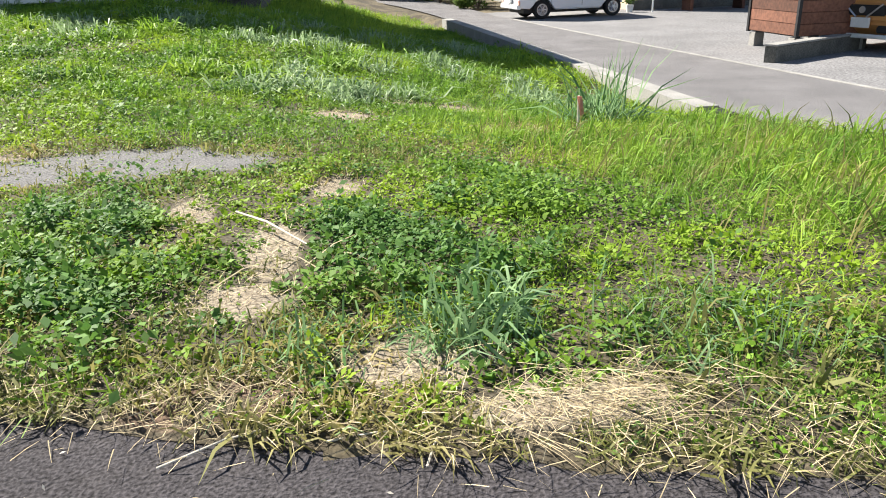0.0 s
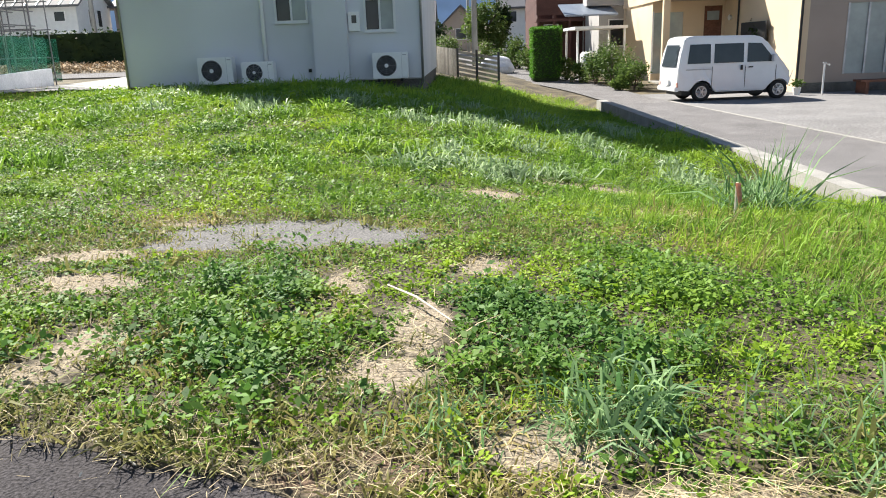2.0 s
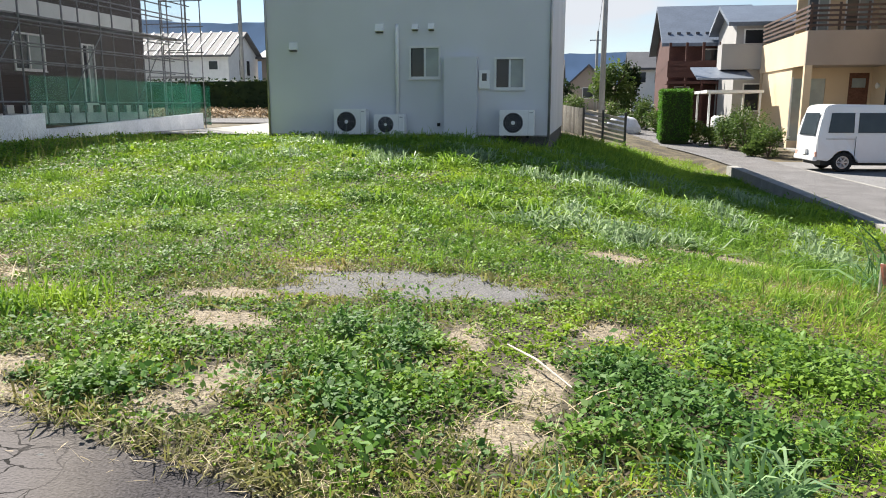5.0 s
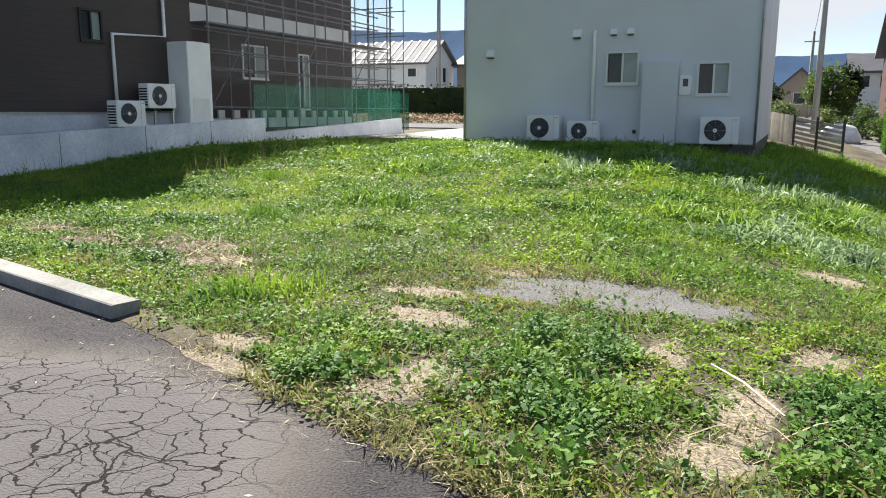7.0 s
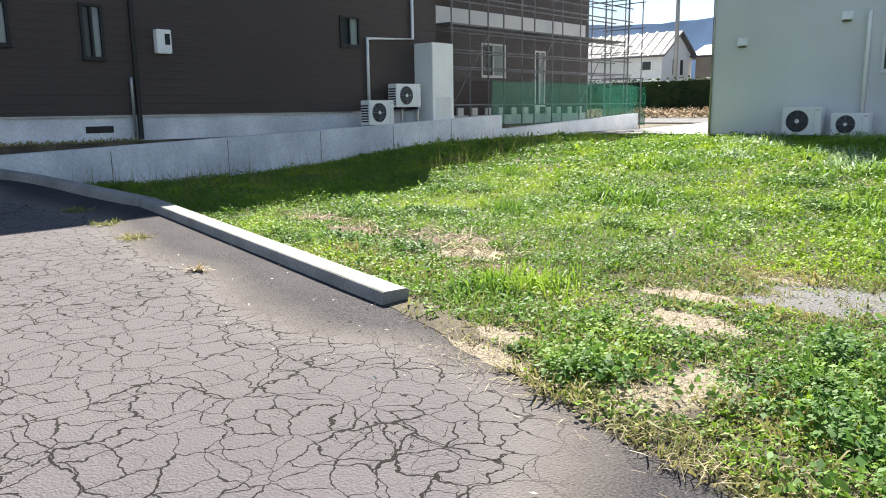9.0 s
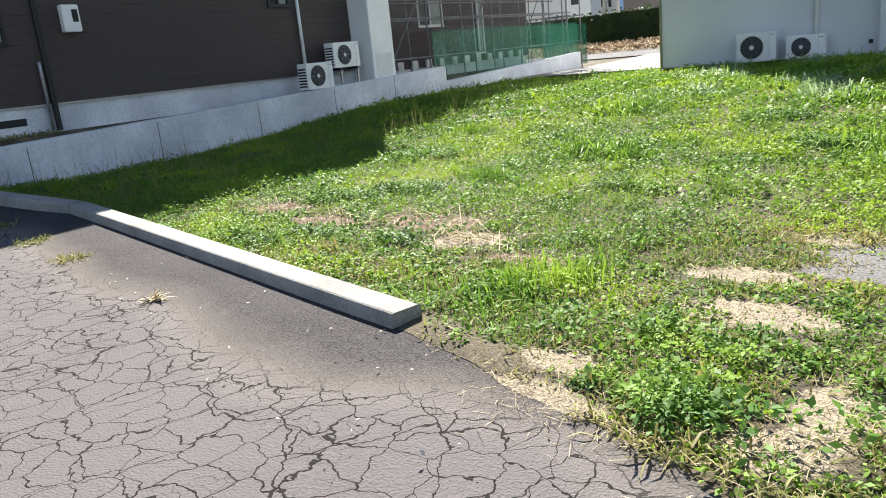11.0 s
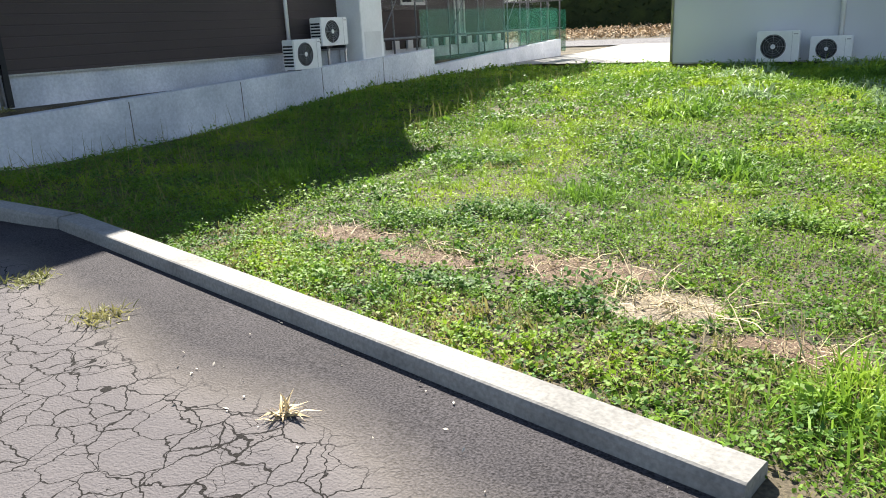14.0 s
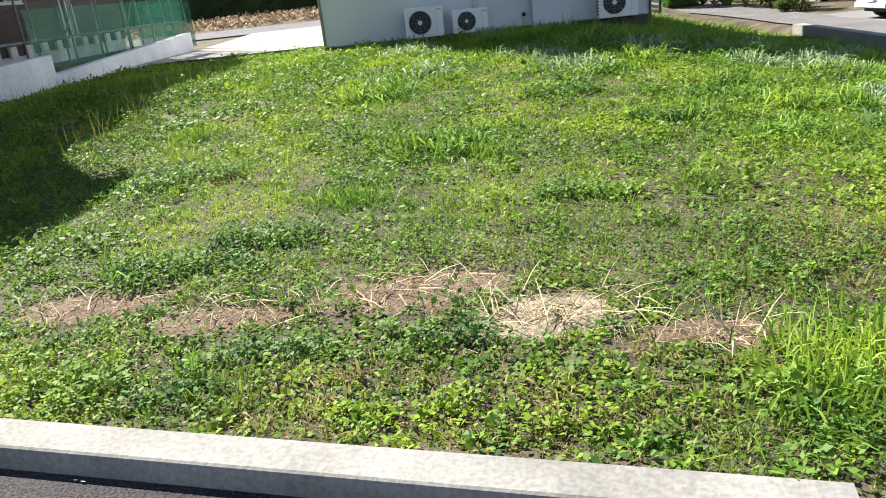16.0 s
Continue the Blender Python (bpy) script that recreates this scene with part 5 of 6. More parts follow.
ga = house(4.0, 9.0, 36.5, 41.5, -0.2, 5.0, 5.9, "grey_siding", "roof_blue", "grey house with a boxed balcony", "x", (("s", 4.5, 5.3, 1.0, 2.2), ("s", 6.2, 7.0, 1.0, 2.2), ("s", 4.4, 5.2, 4.1, 4.7)))
part("balcony", B(3.2, 35.3, 2.85, 7.0, 36.5, 4.0), "grey_siding", ga)
part("awning", prism(bmesh.new(), ((33.9, 2.35), (36.5, 2.95), (36.5, 3.02), (33.9, 2.42)), 2.0, 4.4, "x"), "roof_blue", ga)
house(1.2, 4.8, 70, 76, 0.7, 4.6, 6.0, "frame_white", "roof_dark", "white house with dark hipped roof far down the lane", "x", (("s", 1.6, 2.4, 3.3, 4.2), ("s", 3.2, 4.0, 3.3, 4.2)))
house(-4.6, -0.8, 78, 84, 0.7, 3.4, 5.2, "tan_and_shaded_cream", "roof_dark", "brown house far down the lane", "y", (("s", -3.2, -2.2, 2.0, 3.0),))
house(-9.5, -5.2, 62, 68, 0.7, 3.3, 4.9, "grey_siding", "roof_dark", "dark-roofed house behind the white house", "x", (("s", -7, -6, 1.8, 2.8),))
tree(-1.1, 47, 0.1, 3.6, 1.5, "bushy yellow-green garden tree", "bush", 3500, 0.22)
tree(0.1, 54, 0.3, 4.4, 0.8, "dark slender conifer down the lane", "dark_leaf", 2600, 0.25)
tree(-5.2, 46, 0.4, 2.5, 1.5, "dark green tree behind the fence", "dark_leaf", 3000, 0.25)
for x, y, r, hh in ((-1.2, 41, 0.9, 1.5), (0.2, 41.5, 0.8, 1.6), (0.9, 39, 0.7, 1.2), (-3.6, 42, 0.9, 1.3), (0.0, 46, 1.2, 1.9)):
    bush(x, y, float(land_z(x, y)) - 0.02, r, hh, "round garden shrub down the lane", "bush", 1500, 0.14)
rk = thing("garden_rock", -1.4, 38, -0.2, "rounded grey garden boulder beside the lane", "rock")
bm = bmesh.new()
bmesh.ops.create_icosphere(bm, subdivisions=3, radius=0.6)
for q in bm.verts:
    q.co *= 1 + 0.25 * noise.noise(q.co * 2.1)
    q.co = Vector((q.co.x * 1.5 - 0.9, q.co.y + 38, q.co.z * 0.9 + 0.15))
part("stone", bm, "wall_concrete", rk)


def pole(x, y, z, hgt, r, label):
    po = thing("utility_pole", x, y, z, label, "utility pole")
    part("shaft", tube(bmesh.new(), [(x, y, z - 0.2), (x, y, z + hgt)], r, 10, (r, r * 0.7)), "pole", po, smooth=True)
    part("crossarm", B(x - 0.7, y - 0.05, z + hgt - 0.9, x + 0.7, y + 0.05, z + hgt - 0.8), "steel", po)
    return po


pole(-2.05, 39.0, -0.1, 9.5, 0.16, "grey concrete utility pole beside the lane")
pole(-2.0, 72.0, 0.6, 7.5, 0.16, "far grey utility pole")
pole(-31.2, 58.0, 1.0, 13, 0.2, "grey concrete utility pole behind the houses")
for (a, c) in (((-2.05, 39, 9.0), (22, 30, 9.5)), ((-2.05, 39, 8.7), (22, 30, 9.1)), ((-2, 72, 8.0), (-2.05, 39, 9.2)), ((-31.2, 58, 13.2), (-80, 60, 12.8))):
    a, c = Vector(a), Vector(c)
    pts = [a.lerp(c, k / 12) + Vector((0, 0, -0.8 * 4 * (k / 12) * (1 - k / 12))) for k in range(13)]
    tagged(part("power_line", tube(bmesh.new(), pts, 0.014, 4), "black_plastic_and_shade"), "thin black overhead power line", "cable")

# far hills, the haze of distance painted into their pale blue
hx = np.linspace(-4200, 2600, 90)
bm = bmesh.new()
lo, hi = [], []
for x in hx:
    hgt = 205 + 165 * float(ss(-300, -1500, np.array(x))) + 45 * noise.noise(Vector((x * 0.0016, 3.1, 0))) + 14 * noise.noise(Vector((x * 0.008, 7.7, 0)))
    lo.append(bm.verts.new((x, 2900, -40)))
    hi.append(bm.verts.new((x, 3100, hgt)))
for k in range(len(hx) - 1):
    bm.faces.new((lo[k], lo[k + 1], hi[k + 1], hi[k]))
tagged(part("backdrop_hills", bm, "mountain", smooth=True), "hazy blue mountains on the skyline", "mountain", kind="structure")


# ---- weeds on the plot ----
BARE = [(-3.95, 3.02, 0.80, 0.40, 0), (-4.55, 2.72, 0.32, 0.15, 0), (-4.85, 1.88, 0.32, 0.17, 1), (-4.38, 1.0, 0.13, 0.24, 1), (-4.5, 0.68, 0.16, 0.12, 1),
        (-3.15, 0.66, 0.19, 0.13, 1), (-3.03, 1.18, 0.11, 0.30, 1), (-3.43, 1.8, 0.10, 0.25, 1), (-2.58, 0.10, 0.16, 0.14, 1), (-3.12, 0.05, 0.24, 0.10, 2),
        (-2.2, -0.18, 0.26, 0.10, 1), (-2.58, 5.1, 0.32, 0.25, 1), (-0.95, 4.65, 0.35, 0.16, 1), (-5.4, 0.62, 0.28, 0.16, 1), (-5.4, 1.02, 0.2, 0.12, 1),
        (-5.1, 2.45, 0.28, 0.14, 1), (-4.75, 3.3, 0.22, 0.12, 1), (-9.65, 3.2, 0.36, 0.18, 2), (-8.75, 2.9, 0.38, 0.16, 2), (-7.75, 3.05, 0.46, 0.24, 2),
        (-7.05, 2.62, 0.34, 0.22, 1), (-6.4, 2.3, 0.30, 0.14, 2), (-1.4, 6.4, 0.5, 0.2, 1), (-2.75, 2.15, 0.14, 0.16, 1)]


def bare(x, y, grow=0.0, shift=0.0):
    """1 on open soil, 0 under growth; grow and shift widen the patches and move them."""
    v = np.zeros_like(x)
    ragged = 0.35 + 1.3 * cloud(x, y, 7, 5)
    x, y = x + 0.36 * (cloud(x, y, 3.2, 4) - 0.5), y + 0.30 * (cloud(x, y, 3.2, 7) - 0.5)
    for cx, cy, rx, ry_, _ in BARE:
        q = ((x - cx) / (rx + grow)) ** 2 + ((y - cy - shift) / (ry_ + grow)) ** 2
        v = np.maximum(v, 0.93 * (1 - ss(0.45, 1.7, q * ragged)))
    return v


def stature(x, y):
    """Height of the growth, low round trodden and bare places."""
    worn_ = bare(x, y, 0.22, -0.16)
    return (1 - 0.7 * worn_) * (0.25 + 2.2 * cloud(x, y, 1.6, 0) ** 2 + 0.5 * cloud(x, y, 5.0, 2) ** 2)


def plot_mat():
    """Dark soil with pale dust, gravel and brown litter where the mesh attributes say so, ragged at their borders."""
    m = mat("plot_soil", (0.072, 0.058, 0.036), 0.95, 0, 55, 0.5, 2.2, 0.35, 0.9)
    n, l = m.node_tree.nodes, m.node_tree.links
    b = n["Principled BSDF"]
    geo, noi, fine = n.new("ShaderNodeNewGeometry"), n.new("ShaderNodeTexNoise"), n.new("ShaderNodeTexNoise")
    noi.inputs["Scale"].default_value, noi.inputs["Detail"].default_value = 9.0, 8
    fine.inputs["Scale"].default_value, fine.inputs["Detail"].default_value = 85.0, 4
    l.new(geo.outputs["Position"], noi.inputs["Vector"])
    l.new(geo.outputs["Position"], fine.inputs["Vector"])
    colour = b.inputs["Base Color"].links[0].from_socket
    for name, dark, light in (("brown", (0.075, 0.046, 0.03), (0.20, 0.135, 0.09)), ("pale", (0.15, 0.12, 0.085), (0.36, 0.30, 0.22)), ("gravel", (0.07, 0.068, 0.066), (0.21, 0.20, 0.195))):
        at = n.new("ShaderNodeAttribute")
        at.attribute_name = name
        add = n.new("ShaderNodeMath")
        add.operation = "ADD"
        l.new(at.outputs["Fac"], add.inputs[0])
        l.new(noi.outputs["Fac"], add.inputs[1])
        r = n.new("ShaderNodeMapRange")
        r.inputs["From Min"].default_value, r.inputs["From Max"].default_value = 0.78, 1.12
        l.new(add.outputs[0], r.inputs["Value"])
        tone, mx = n.new("ShaderNodeMixRGB"), n.new("ShaderNodeMixRGB")
        tone.inputs[1].default_value, tone.inputs[2].default_value = (*dark, 1), (*light, 1)
        tr_ = n.new("ShaderNodeMapRange")
        tr_.inputs["From Min"].default_value, tr_.inputs["From Max"].default_value = 0.35, 0.65
        l.new(fine.outputs["Fac"], tr_.inputs["Value"])
        l.new(tr_.outputs[0], tone.inputs[0])
        l.new(r.outputs[0], mx.inputs[0])
        l.new(colour, mx.inputs[1])
        l.new(tone.outputs[0], mx.inputs[2])
        colour = mx.outputs[0]
    l.new(colour, b.inputs["Base Color"])
    return m


M["plot_soil"] = plot_mat()
def soil_z(x, y):
    """The plot's soil, brought up to the asphalt along its edge."""
    d_ = y - edge_y(x)
    return lot_z(x, y) + np.maximum(asphalt_z(x, y) + 0.016 - lot_z(x, y), 0) * (1 - ss(0.1, 0.5, d_)) + 0.006 + 0.022 * (cloud(x, y, 5.0, 7) - 0.5) * ss(0, 0.3, d_) - 0.024 * (1 - ss(0.04, 0.28, d_))


plot = sheet("plot_soil", np.arange(-10.6, 0.2, 0.05), np.concatenate([[0, 0.02, 0.04, 0.07], np.arange(0.1, 7.6, 0.05)]), lambda x, y: 0 * x, "plot_soil")
co = np.zeros(len(plot.data.vertices) * 3)
plot.data.vertices.foreach_get("co", co)
co = co.reshape(-1, 3)
co[:, 1] += edge_y(co[:, 0]) + np.where(co[:, 0] < -6.35, 0.22, 0.05 + 0.12 * (cloud(co[:, 0], 0 * co[:, 0], 4.0, 2) - 0.5))
co[:, 2] = soil_z(co[:, 0], co[:, 1])
plot.data.vertices.foreach_set("co", co.ravel())
plot.data.update()
co = np.zeros(len(plot.data.vertices) * 3)
plot.data.vertices.foreach_get("co", co)
co = co.reshape(-1, 3)
for kind_, name_ in ((0, "gravel"), (1, "pale"), (2, "brown")):
    v = np.zeros(len(co))
    for cx, cy, rx, ry_, kk in BARE:
        if kk == kind_:
            v = np.maximum(v, 0.9 - 0.9 * ss(0.2, 2.4, ((co[:, 0] - cx) / rx) ** 2 + ((co[:, 1] - cy) / ry_) ** 2))
    if name_ == "pale":
        v = np.maximum(v, 0.24 * (1 - ss(0.1, 0.4, co[:, 1] - edge_y(co[:, 0]))) * ss(-6.3, -5.8, co[:, 0]))
    plot.data.attributes.new(name_, "FLOAT", "POINT").data.foreach_set("value", v)
tagged(plot, "dark plot soil with pale dusty, gravelly and brown bare spots", "ground", kind="structure")


def scatter(count, xr, yr, keep):
    x, y = rng.uniform(*xr, count), rng.uniform(*yr, count)
    ok = (y > edge_y(x) + np.where(x > -6.3, 0.0 + 0.14 * cloud(x, y, 3, 4), 0.20)) & (x > -16.05) & (x < lane_x0(y) - 0.1) & ((y < 15.95) | ((x < -11) & (y < 18.1)) | ((x > -3.6) & (y < 25)))
    ok &= rng.uniform(0, 1, count) < keep(x, y)
    x, y = x[ok], y[ok]
    return x, y, lot_z(x, y)


def near(y, x):
    return np.clip(1.25 - np.hypot(x + 4.5, y + 1.0) / 13.0, 0.36, 1)


def tall_side(x, y):
    """The rank grass on the side towards the lane."""
    return ss(-1.7, -0.4, x + 0.2 * (y - 2)) * (1 - 0.6 * ss(5, 8, y))


def domes(name, x, y, radius, height, count, size, material, label, aspect=1.5):
    """Leafy plants: each one a small dome of leaves that point outwards, with open shade between plants."""
    n = len(x)
    k = np.repeat(np.arange(n), count)
    a, rho = rng.uniform(0, 2 * math.pi, len(k)), np.sqrt(rng.uniform(0, 1, len(k)))
    r, hh = (radius * rng.uniform(0.6, 1.35, n))[k], (height * rng.uniform(0.5, 1.4, n))[k]
    px, py = x[k] + np.cos(a) * rho * r, y[k] + np.sin(a) * rho * r
    pz = lot_z(px, py) + 0.008 + hh * (1 - 0.85 * rho ** 2) * rng.uniform(0.6, 1.0, len(k))
    ok = (bare(px, py) < 0.75) & (py > edge_y(px) + 0.03) & (px < 1.3)
    s_ = (size * rng.uniform(0.7, 1.3, n))[k]
    p_ = np.stack([px, py, pz], 1)[ok]
    return tagged(leaves(name, p_, s_[ok], (0.5 - 0.55 * rho)[ok], material, aspect, flat=0.35, heading=(a + rng.normal(0, 0.5, len(k)))[ok]), label, "weeds", kind="stuff")


def tufts(name, x, y, blades, length, material, label, spread=0.03, aspect=24, droop=0.95, curl=0.45, lean=(0.12, -0.15, 0)):
    """Grass in tufts: blades that rise together from one root."""
    n = len(x)
    k = np.repeat(np.arange(n), blades)
    px, py = x[k] + rng.normal(0, spread, len(k)), y[k] + rng.normal(0, spread, len(k))
    ln = (length * rng.lognormal(0, 0.28, n))[k]
    ok = (py > edge_y(px) + 0.02) & (px < 1.4)
    az = rng.normal(0, 1.3, len(k)) + rng.uniform(0, 2 * math.pi, n)[k]
    p_ = np.stack([px, py, lot_z(px, py)], 1)[ok]
    return tagged(leaves(name, p_, ln[ok], droop, material, aspect, True, lean, curl, heading=az[ok]), label, "grass", kind="stuff")


# low undergrowth that closes the ground
def w_under(x, y):
    c = cloud(x, y, 0.8, 1)
    front = ss(0.0, 0.3, y - edge_y(x) + 0.3 * (cloud(x, y, 2.0, 4) - 0.5))
    return np.clip(0.35 + ss(0.30, 0.56, c), 0, 1) * (1 - 0.6 * tall_side(x, y)) * (1 - bare(x, y)) * near(y, x) * (0.05 + 0.95 * front)
x, y, z = scatter(900000, (-16, 1.5), (-0.8, 21), w_under)
z = z + 0.004 + 0.045 * stature(x, y) * rng.uniform(0.1, 1, len(x))
far_ = ss(4, 14, y)
tagged(leaves("broad_weeds", np.stack([x, y, z], 1), 0.018 + 0.036 * far_, 0.2, "broad", 1.35, flat=0.8), "low broad-leaved green weeds covering the plot", "weeds", kind="stuff")

# leafy plants, near and far
def w_leafy(x, y):
    d_ = y - edge_y(x)
    olive_band = ss(0.8, 0.3, np.abs(y - 3.1)) * ss(-6.5, -5.0, x)
    return (0.25 + 0.75 * ss(0.34, 0.6, cloud(x, y, 0.9, 6))) * (1 - 0.85 * tall_side(x, y)) * (1 - bare(x, y)) * ss(0.05, 0.3, d_) * (1 - 0.7 * olive_band)
for (y0, y1, dens, leaf, rad, hgt_, cnt) in ((-0.8, 4.0, 120, 0.026, 0.065, 0.095, 24), (4.0, 8.5, 50, 0.040, 0.10, 0.10, 20), (8.5, 18.0, 22, 0.060, 0.14, 0.11, 16)):
    for share, m_, lab in ((0.62, "broad", "bright green leafy weeds in low mounds"), (0.38, "clump", "deep green leafy weeds in low mounds")):
        x, y, z = scatter(int(dens * share * 17.5 * (y1 - y0)), (-16, 1.5), (y0, y1), w_leafy)
        if m_ == "clump":
            ok = cloud(x, y, 0.9, 2) > 0.42 + 0.1 * ss(3, 6, y)
            x, y = x[ok], y[ok]
        st_ = stature(x, y)
        domes("leafy_weeds", x, y, rad * (0.7 + 0.5 * st_), hgt_ * st_, cnt, leaf, m_, lab)

# dense dark clumps near the asphalt and the kerb
CL = [(-4.95, 0.85, 0.34, 0.20), (-4.0, 1.15, 0.36, 0.26), (-3.65, 0.85, 0.32, 0.20), (-3.75, 1.75, 0.45, 0.26), (-2.6, 1.3, 0.42, 0.36), (-2.3, 0.75, 0.35, 0.22), (-2.7, 0.62, 0.22, 0.16), (-1.9, 1.7, 0.40, 0.32),
      (-5.1, 1.5, 0.24, 0.14), (-8.85, 2.12, 0.28, 0.12), (-7.85, 2.42, 0.32, 0.14), (-8.5, 2.38, 0.28, 0.13), (-9.25, 2.2, 0.26, 0.12), (-7.35, 2.42, 0.20, 0.09), (-9.3, 3.7, 0.5, 0.22), (-6.2, 1.72, 0.26, 0.14),
      (-6.6, 4.6, 0.4, 0.2), (-8.8, 4.2, 0.45, 0.2), (-10.2, 6.2, 0.5, 0.25), (-7.8, 6.8, 0.5, 0.22), (-5.4, 7.0, 0.55, 0.25), (-6.4, 8.6, 0.5, 0.2), (-3.4, 6.3, 0.4, 0.2)]
xx, yy = [], []
for cx, cy, rx, ry_ in CL:
    n = int(85 * (rx * ry_ / 0.1))
    a, q = rng.uniform(0, 2 * math.pi, n), np.sqrt(rng.uniform(0, 1, n))
    xx.append(cx + np.cos(a) * q * rx), yy.append(cy + np.sin(a) * q * ry_)
x, y = np.concatenate(xx), np.concatenate(yy)
ok = (bare(x, y, 0.04) < 0.3) & (y > edge_y(x) + 0.12) & (rng.uniform(0, 1, len(x)) < ss(0.25, 0.5, cloud(x, y, 4.0, 3)))
x, y = x[ok], y[ok]
domes("weed_clumps", x, y, 0.075, 0.12 * (0.35 + cloud(x, y, 3.5, 6)), 24, 0.030, "clump", "dense dark green weed clumps near the asphalt", 1.6)


# grass
def w_grass(x, y):
    back = ss(9, 13, y) * ss(-9, -5, x)
    leafy = ss(0.34, 0.6, cloud(x, y, 0.9, 6))
    front = ss(0.0, 0.5, y - edge_y(x))
    return np.clip(0.16 + 0.55 * (1 - leafy) + 0.35 * ss(3.5, 5, y) + 0.95 * tall_side(x, y) + 0.7 * back, 0, 1) * (1 - bare(x, y)) * near(y, x) * (0.3 + 0.7 * front)
x, y, z = scatter(120000, (-16, 1.5), (-1.8, 25), w_grass)
ln = (0.06 + 0.055 * stature(x, y) + 0.03 * ss(4, 12, y)) * (1 - 0.5 * bare(x, y, 0.22, -0.16)) + 0.09 * tall_side(x, y) + 0.09 * ss(9, 14, y) * ss(-10, -5, x) * (1 - ss(-1.5, 0.5, x))
tufts("meadow_grass", x, y, 9, ln, "blade", "bright green meadow grass over the plot", 0.03, 36)
# pale seed heads over the rank grass
x, y, z = scatter(5000, (-2.4, 1.3), (-1.0, 4.5), lambda x, y: 0.5 * tall_side(x, y))
tufts("seed_grass", x, y, 3, 0.24, "blade_olive", "fine pale seeding grass towards the lane", 0.02, 60, 1.15, 0.4)


# olive short grass along the kerb, round the gravel and at the edge
def w_olive(x, y):
    d_ = y - edge_y(x)
    kerb_side = (1 - ss(0.45, 1.5, d_)) * (1 + 0.8 * (1 - ss(0.1, 0.35, d_))) * (0.8 + 0.2 * ss(-4.8, -5.6, x))
    band_ = ss(1.0, 0.3, np.abs(y - 3.0)) * ss(-7.0, -5.2, x) * (1 - 0.6 * ss(-2.2, -1.0, x))
    return np.clip(kerb_side * ss(0.2, 0.45, cloud(x, y, 1.1, 3)) + 0.75 * band_ + 0.2 * ss(0.55, 0.7, cloud(x, y, 0.9, 7)), 0, 1) * (1 - 0.96 * bare(x, y)) * near(y, x)
x, y, z = scatter(76000, (-14, 1.4), (-1.8, 9), w_olive)
tufts("dry_edge_grass", x, y, 9, 0.075, "blade_olive", "short olive-yellow grass along the asphalt edge", 0.03, 14, 0.75)

# straw on bare spots and along the asphalt edge
pts = []
for cx, cy, rx, ry_, kind_ in BARE:
    if kind_ == 0:
        continue
    n = int(450 * (rx * ry_ / 0.06) ** 0.7)
    pts.append(np.stack([rng.normal(cx, rx * 0.75, n), rng.normal(cy, ry_ * 0.8, n)], 1))
ex = rng.uniform(-6.2, 1.0, 1700)
pts.append(np.stack([ex, edge_y(ex) + rng.normal(0.10, 0.09, 1700)], 1))
ex = rng.uniform(-4.2, -1.4, 900)
pts.append(np.stack([ex, edge_y(ex) + rng.normal(0.22, 0.10, 900)], 1))
q = np.concatenate(pts)
zz = np.where(q[:, 1] > edge_y(q[:, 0]), lot_z(q[:, 0], q[:, 1]), 0.0) + 0.012 + rng.uniform(0, 0.03, len(q))
tagged(leaves("straw_litter", np.stack([q[:, 0], q[:, 1], zz], 1), 0.07, 0.06, "straw", 34, True, None, 0.08), "dry straw stalks littering bare ground", "straw", kind="stuff")
# long straw combed down beside the asphalt, and dead stalks on the old weed heaps
q = np.stack([rng.normal(-2.1, 0.17, 420), rng.normal(-0.2, 0.09, 420)], 1)
q = q[q[:, 1] > edge_y(q[:, 0]) + 0.05]
tagged(leaves("straw_heap", np.stack([q[:, 0], q[:, 1], lot_z(q[:, 0], q[:, 1]) + rng.uniform(0.015, 0.05, len(q))], 1), 0.13, 0.0, "straw", 60, True, None, 0.15, heading=rng.normal(-0.75, 0.35, len(q))), "pale long straw lying combed down by the asphalt", "straw", kind="stuff")
for cx, cy, n, rise in ((-7.05, 2.65, 110, 0.5), (-8.6, 3.0, 60, 0.4), (-6.35, 2.3, 50, 0.5), (-7.7, 3.1, 70, 0.2), (-9.6, 3.2, 50, 0.2), (-2.95, 0.95, 22, 0.05)):
    q = np.stack([rng.normal(cx, 0.25, n), rng.normal(cy, 0.10, n), np.zeros(n)], 1)
    q[:, 2] = lot_z(q[:, 0], q[:, 1]) + 0.03
    tagged(leaves("dead_stalks", q, 0.26, rise, "straw", 45, True, None, 0.2), "bleached dead weed stalks lying over weeds", "straw", kind="stuff")


# single tufts
def tuft(x, y, n, size, material, label, spread=0.09, droop=0.95, curl=0.45, aspect=26, z=None):
    p_ = np.stack([rng.normal(x, spread, n), rng.normal(y, spread, n), np.zeros(n)], 1)
    p_[:, 2] = lot_z(p_[:, 0], p_[:, 1]) if z is None else z
    return tagged(leaves("grass_tuft", p_, size, droop, material, aspect, True, None, curl), label, "grass tuft", "grass tufts", "stuff")


tuft(-2.32, 0.32, 210, 0.30, "blade_blue", "large arching blue-green grass tuft", 0.10, 0.8, 0.5)
tuft(-2.45, 0.22, 110, 0.24, "blade_blue", "arching green grass tuft", 0.06, 0.8, 0.5, 34)
tuft(-2.85, 0.25, 170, 0.18, "blade_blue", "spreading blue-green grass tuft", 0.13, 0.7)
tuft(-1.6, 0.1, 260, 0.24, "blade_blue", "loose green grass tuft on straw", 0.20, 0.8, 0.5, 40)
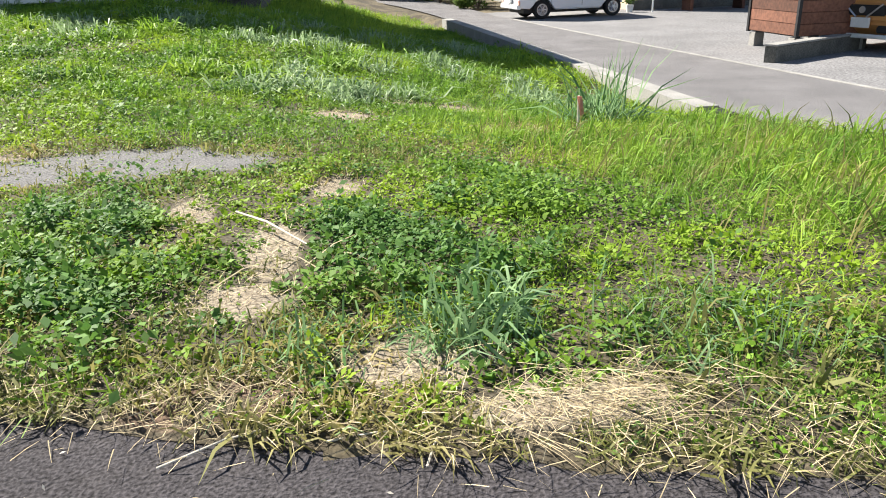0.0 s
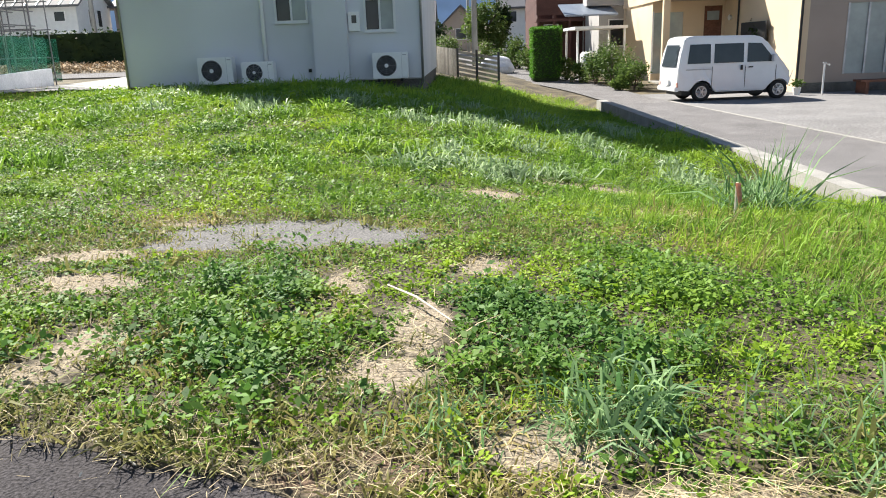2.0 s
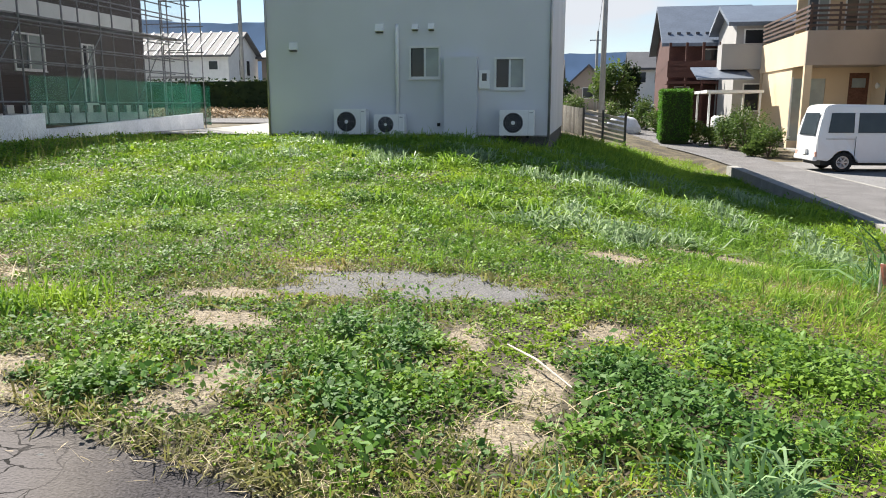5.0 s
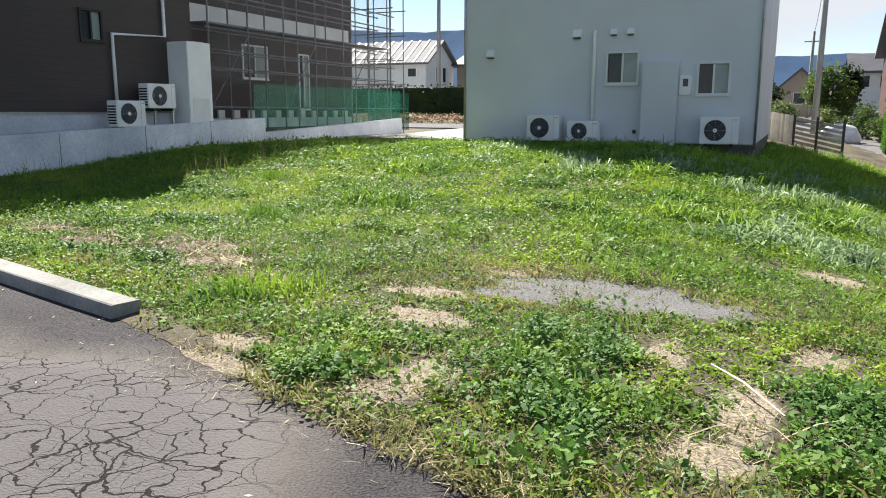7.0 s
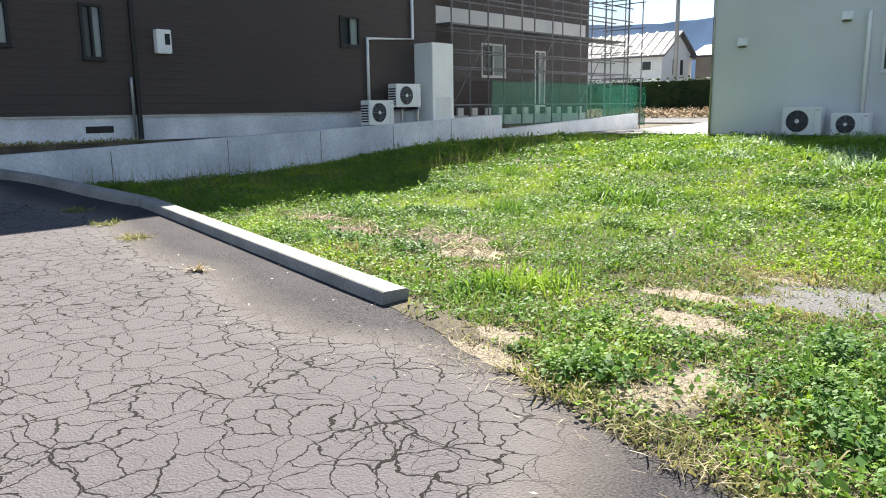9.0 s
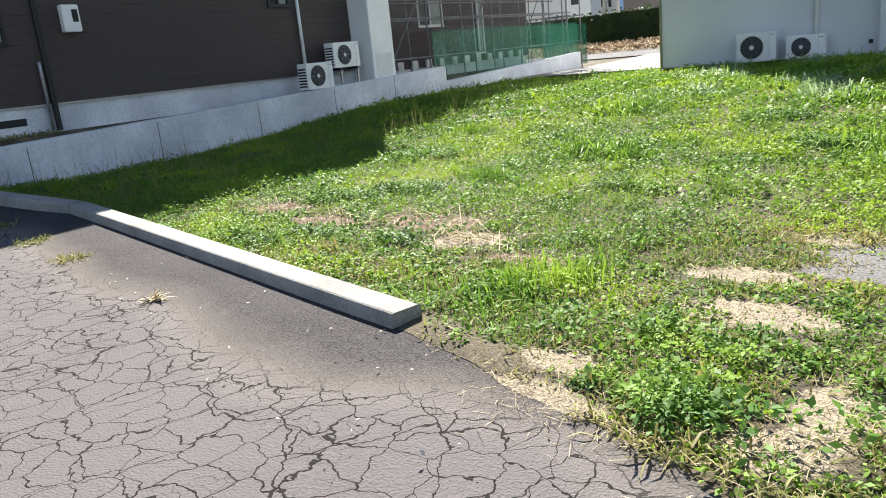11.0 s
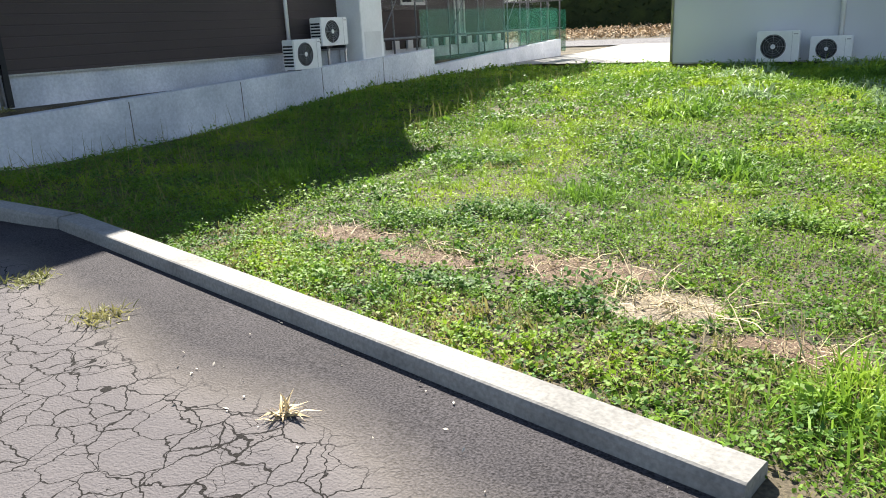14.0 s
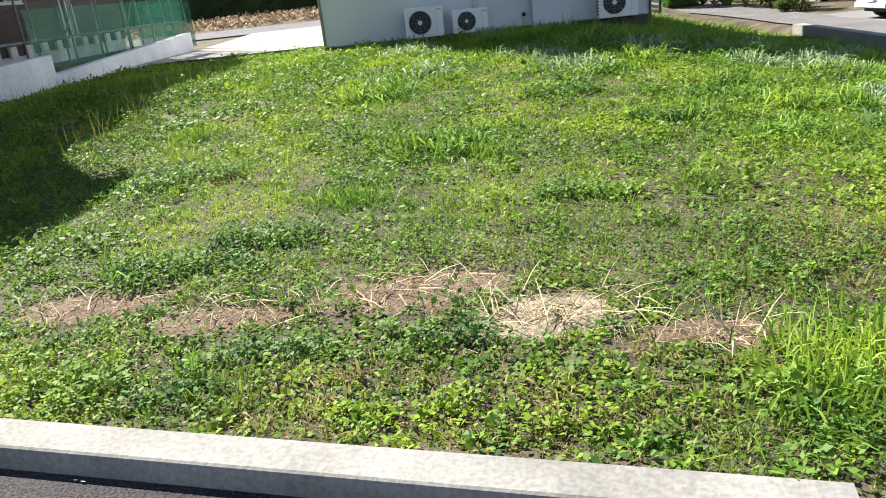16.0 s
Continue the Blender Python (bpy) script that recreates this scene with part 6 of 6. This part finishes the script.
tuft(-0.1, 5.2, 260, 0.75, "blade_blue", "tall dark green grass clump near the gutter", 0.11, 1.0, 0.6, 60)
tuft(0.1, 5.3, 60, 1.0, "blade_blue", "dark upright grass stalks near the gutter", 0.12, 1.2, 0.3, 60)
for tx, ty in ((-6.0, 2.05), (-6.15, 1.75), (-8.4, 5.0), (-11.8, 4.8), (-12.1, 5.4), (-10.8, 8.2), (-7.3, 6.2)):
    tuft(tx, ty, 300, 0.24, "blade", "bright green upright grass tuft", 0.14, 1.05)
for k in range(120):
    tx, ty = rng.uniform(-9, 0.8), rng.uniform(6.0, 15.3)
    if tx < -3.5 and ty < 10 and k % 3:
        continue
    tuft(tx, ty, 170, rng.uniform(0.28, 0.46), "blade_rank" if k % 3 else "blade", "rank grey-green grass tuft in the meadow", 0.16, 0.75, 0.55, 22)
for tx, ty in ((-10.77, 1.3), (-9.75, 1.1), (-8.1, 0.76), (-12.0, 1.5)):
    straw_ = tx > -8.5
    tuft(tx, ty, 60 if straw_ else 170, 0.09 if not straw_ else 0.12, "straw" if straw_ else "blade_olive", "dry pale tuft in an asphalt crack" if straw_ else "small weed growing in an asphalt crack", 0.07 if not straw_ else 0.02, 0.5, 0.3, 12, float(asphalt_z(tx, ty)))
# leafy rosettes
for tx, ty, s_ in ((-3.55, 0.32, 0.06), (-4.2, 0.85, 0.05), (-4.6, 0.75, 0.055), (-5.0, 0.95, 0.045), (-7.5, 2.75, 0.05), (-8.2, 2.9, 0.05), (-9.0, 2.7, 0.05), (-6.9, 3.0, 0.045), (-3.9, 2.45, 0.045), (-5.5, 1.3, 0.05)):
    n = 80
    p_ = np.stack([rng.normal(tx, 0.13, n), rng.normal(ty, 0.10, n), np.zeros(n)], 1)
    p_[:, 2] = lot_z(p_[:, 0], p_[:, 1]) + rng.uniform(0.03, 0.14, n)
    tagged(leaves("leafy_weed", p_, s_ * 0.8, 0.35, "clump", 1.9), "broad pale-green leafy weed rosette", "weed", "leafy weeds", "stuff")
# wispy seed stalks beside the wall
p_ = np.stack([rng.uniform(-15.8, -11.2, 1200), rng.uniform(2.8, 14, 1200), np.zeros(1200)], 1)
p_[:, 2] = lot_z(p_[:, 0], p_[:, 1])
tagged(leaves("seed_stalks", p_, 0.42, 1.25, "blade_olive", 70, True, None, 0.15), "thin seeding grass stalks in the shade of a wall", "grass", kind="stuff")
p_ = np.stack([rng.uniform(-18.5, -16.4, 5000), rng.uniform(-1, 4.6, 5000), np.full(5000, 0.70)], 1)
p_ = p_[p_[:, 0] < -16.35]
tagged(leaves("verge_grass", p_, 0.14, 0.8, "blade_olive", 10, True), "dry low grass above the retaining wall", "grass", kind="stuff")

# pale dead stick, litter and survey peg
sk = tagged(part("stick", tube(bmesh.new(), [(-3.2, 1.62, 0.06), (-3.05, 1.4, 0.07), (-2.88, 1.1, 0.06)], 0.005, 6, (0.004, 0.006, 0.003)), "stick"), "bleached dry stick lying in weeds", "stick")
for a, c in (((-3.25, -0.22), (-2.95, -0.1)), ((-2.85, -0.2), (-2.6, -0.22)), ((-2.62, -0.35), (-2.55, -0.2)), ((-4.0, 0.25), (-3.8, 0.1)), ((-7.0, 1.05), (-7.15, 0.98)), ((-7.9, 1.3), (-7.75, 1.38))):
    tagged(part("dry_stalk", tube(bmesh.new(), [(a[0], a[1], 0.012), ((a[0] + c[0]) / 2, (a[1] + c[1]) / 2 + 0.01, 0.02), (c[0], c[1], 0.012)], 0.003, 5), "stick"), "pale dry stalk on asphalt", "stalk", "dry stalks")
peg = thing("survey_peg", -0.68, 4.0, -0.1, "thin survey peg with red and white tape", "peg")
pz = float(lot_z(-0.68, 4.0))
part("stake", tube(bmesh.new(), [(-0.68, 4.0, pz - 0.05), (-0.68, 4.0, pz + 0.36)], 0.012, 6), "stick", peg)
bm = bmesh.new()
vs = [bm.verts.new(v_) for v_ in ((-0.70, 3.99, pz + 0.36), (-0.66, 3.98, pz + 0.36), (-0.645, 3.96, pz + 0.22), (-0.67, 3.97, pz + 0.20))]
bm.faces.new(vs)
bmesh.ops.solidify(bm, geom=bm.faces[:], thickness=0.004)
part("tape", bm, "red_tape", peg, "faded red tape")
n = 500
p_ = np.stack([rng.uniform(-9, -1.5, n), rng.uniform(-1.5, 2.0, n), np.zeros(n)], 1)
p_ = p_[(p_[:, 1] < edge_y(p_[:, 0]) - 0.02) & (p_[:, 1] > edge_y(p_[:, 0]) - 0.9)]
p_[:, 2] = asphalt_z(p_[:, 0], p_[:, 1]) + 0.01
tagged(leaves("asphalt_litter", p_, 0.022, 0.1, "stick", 2.5), "dry leaf bits and pebbles on asphalt", "litter", kind="stuff")
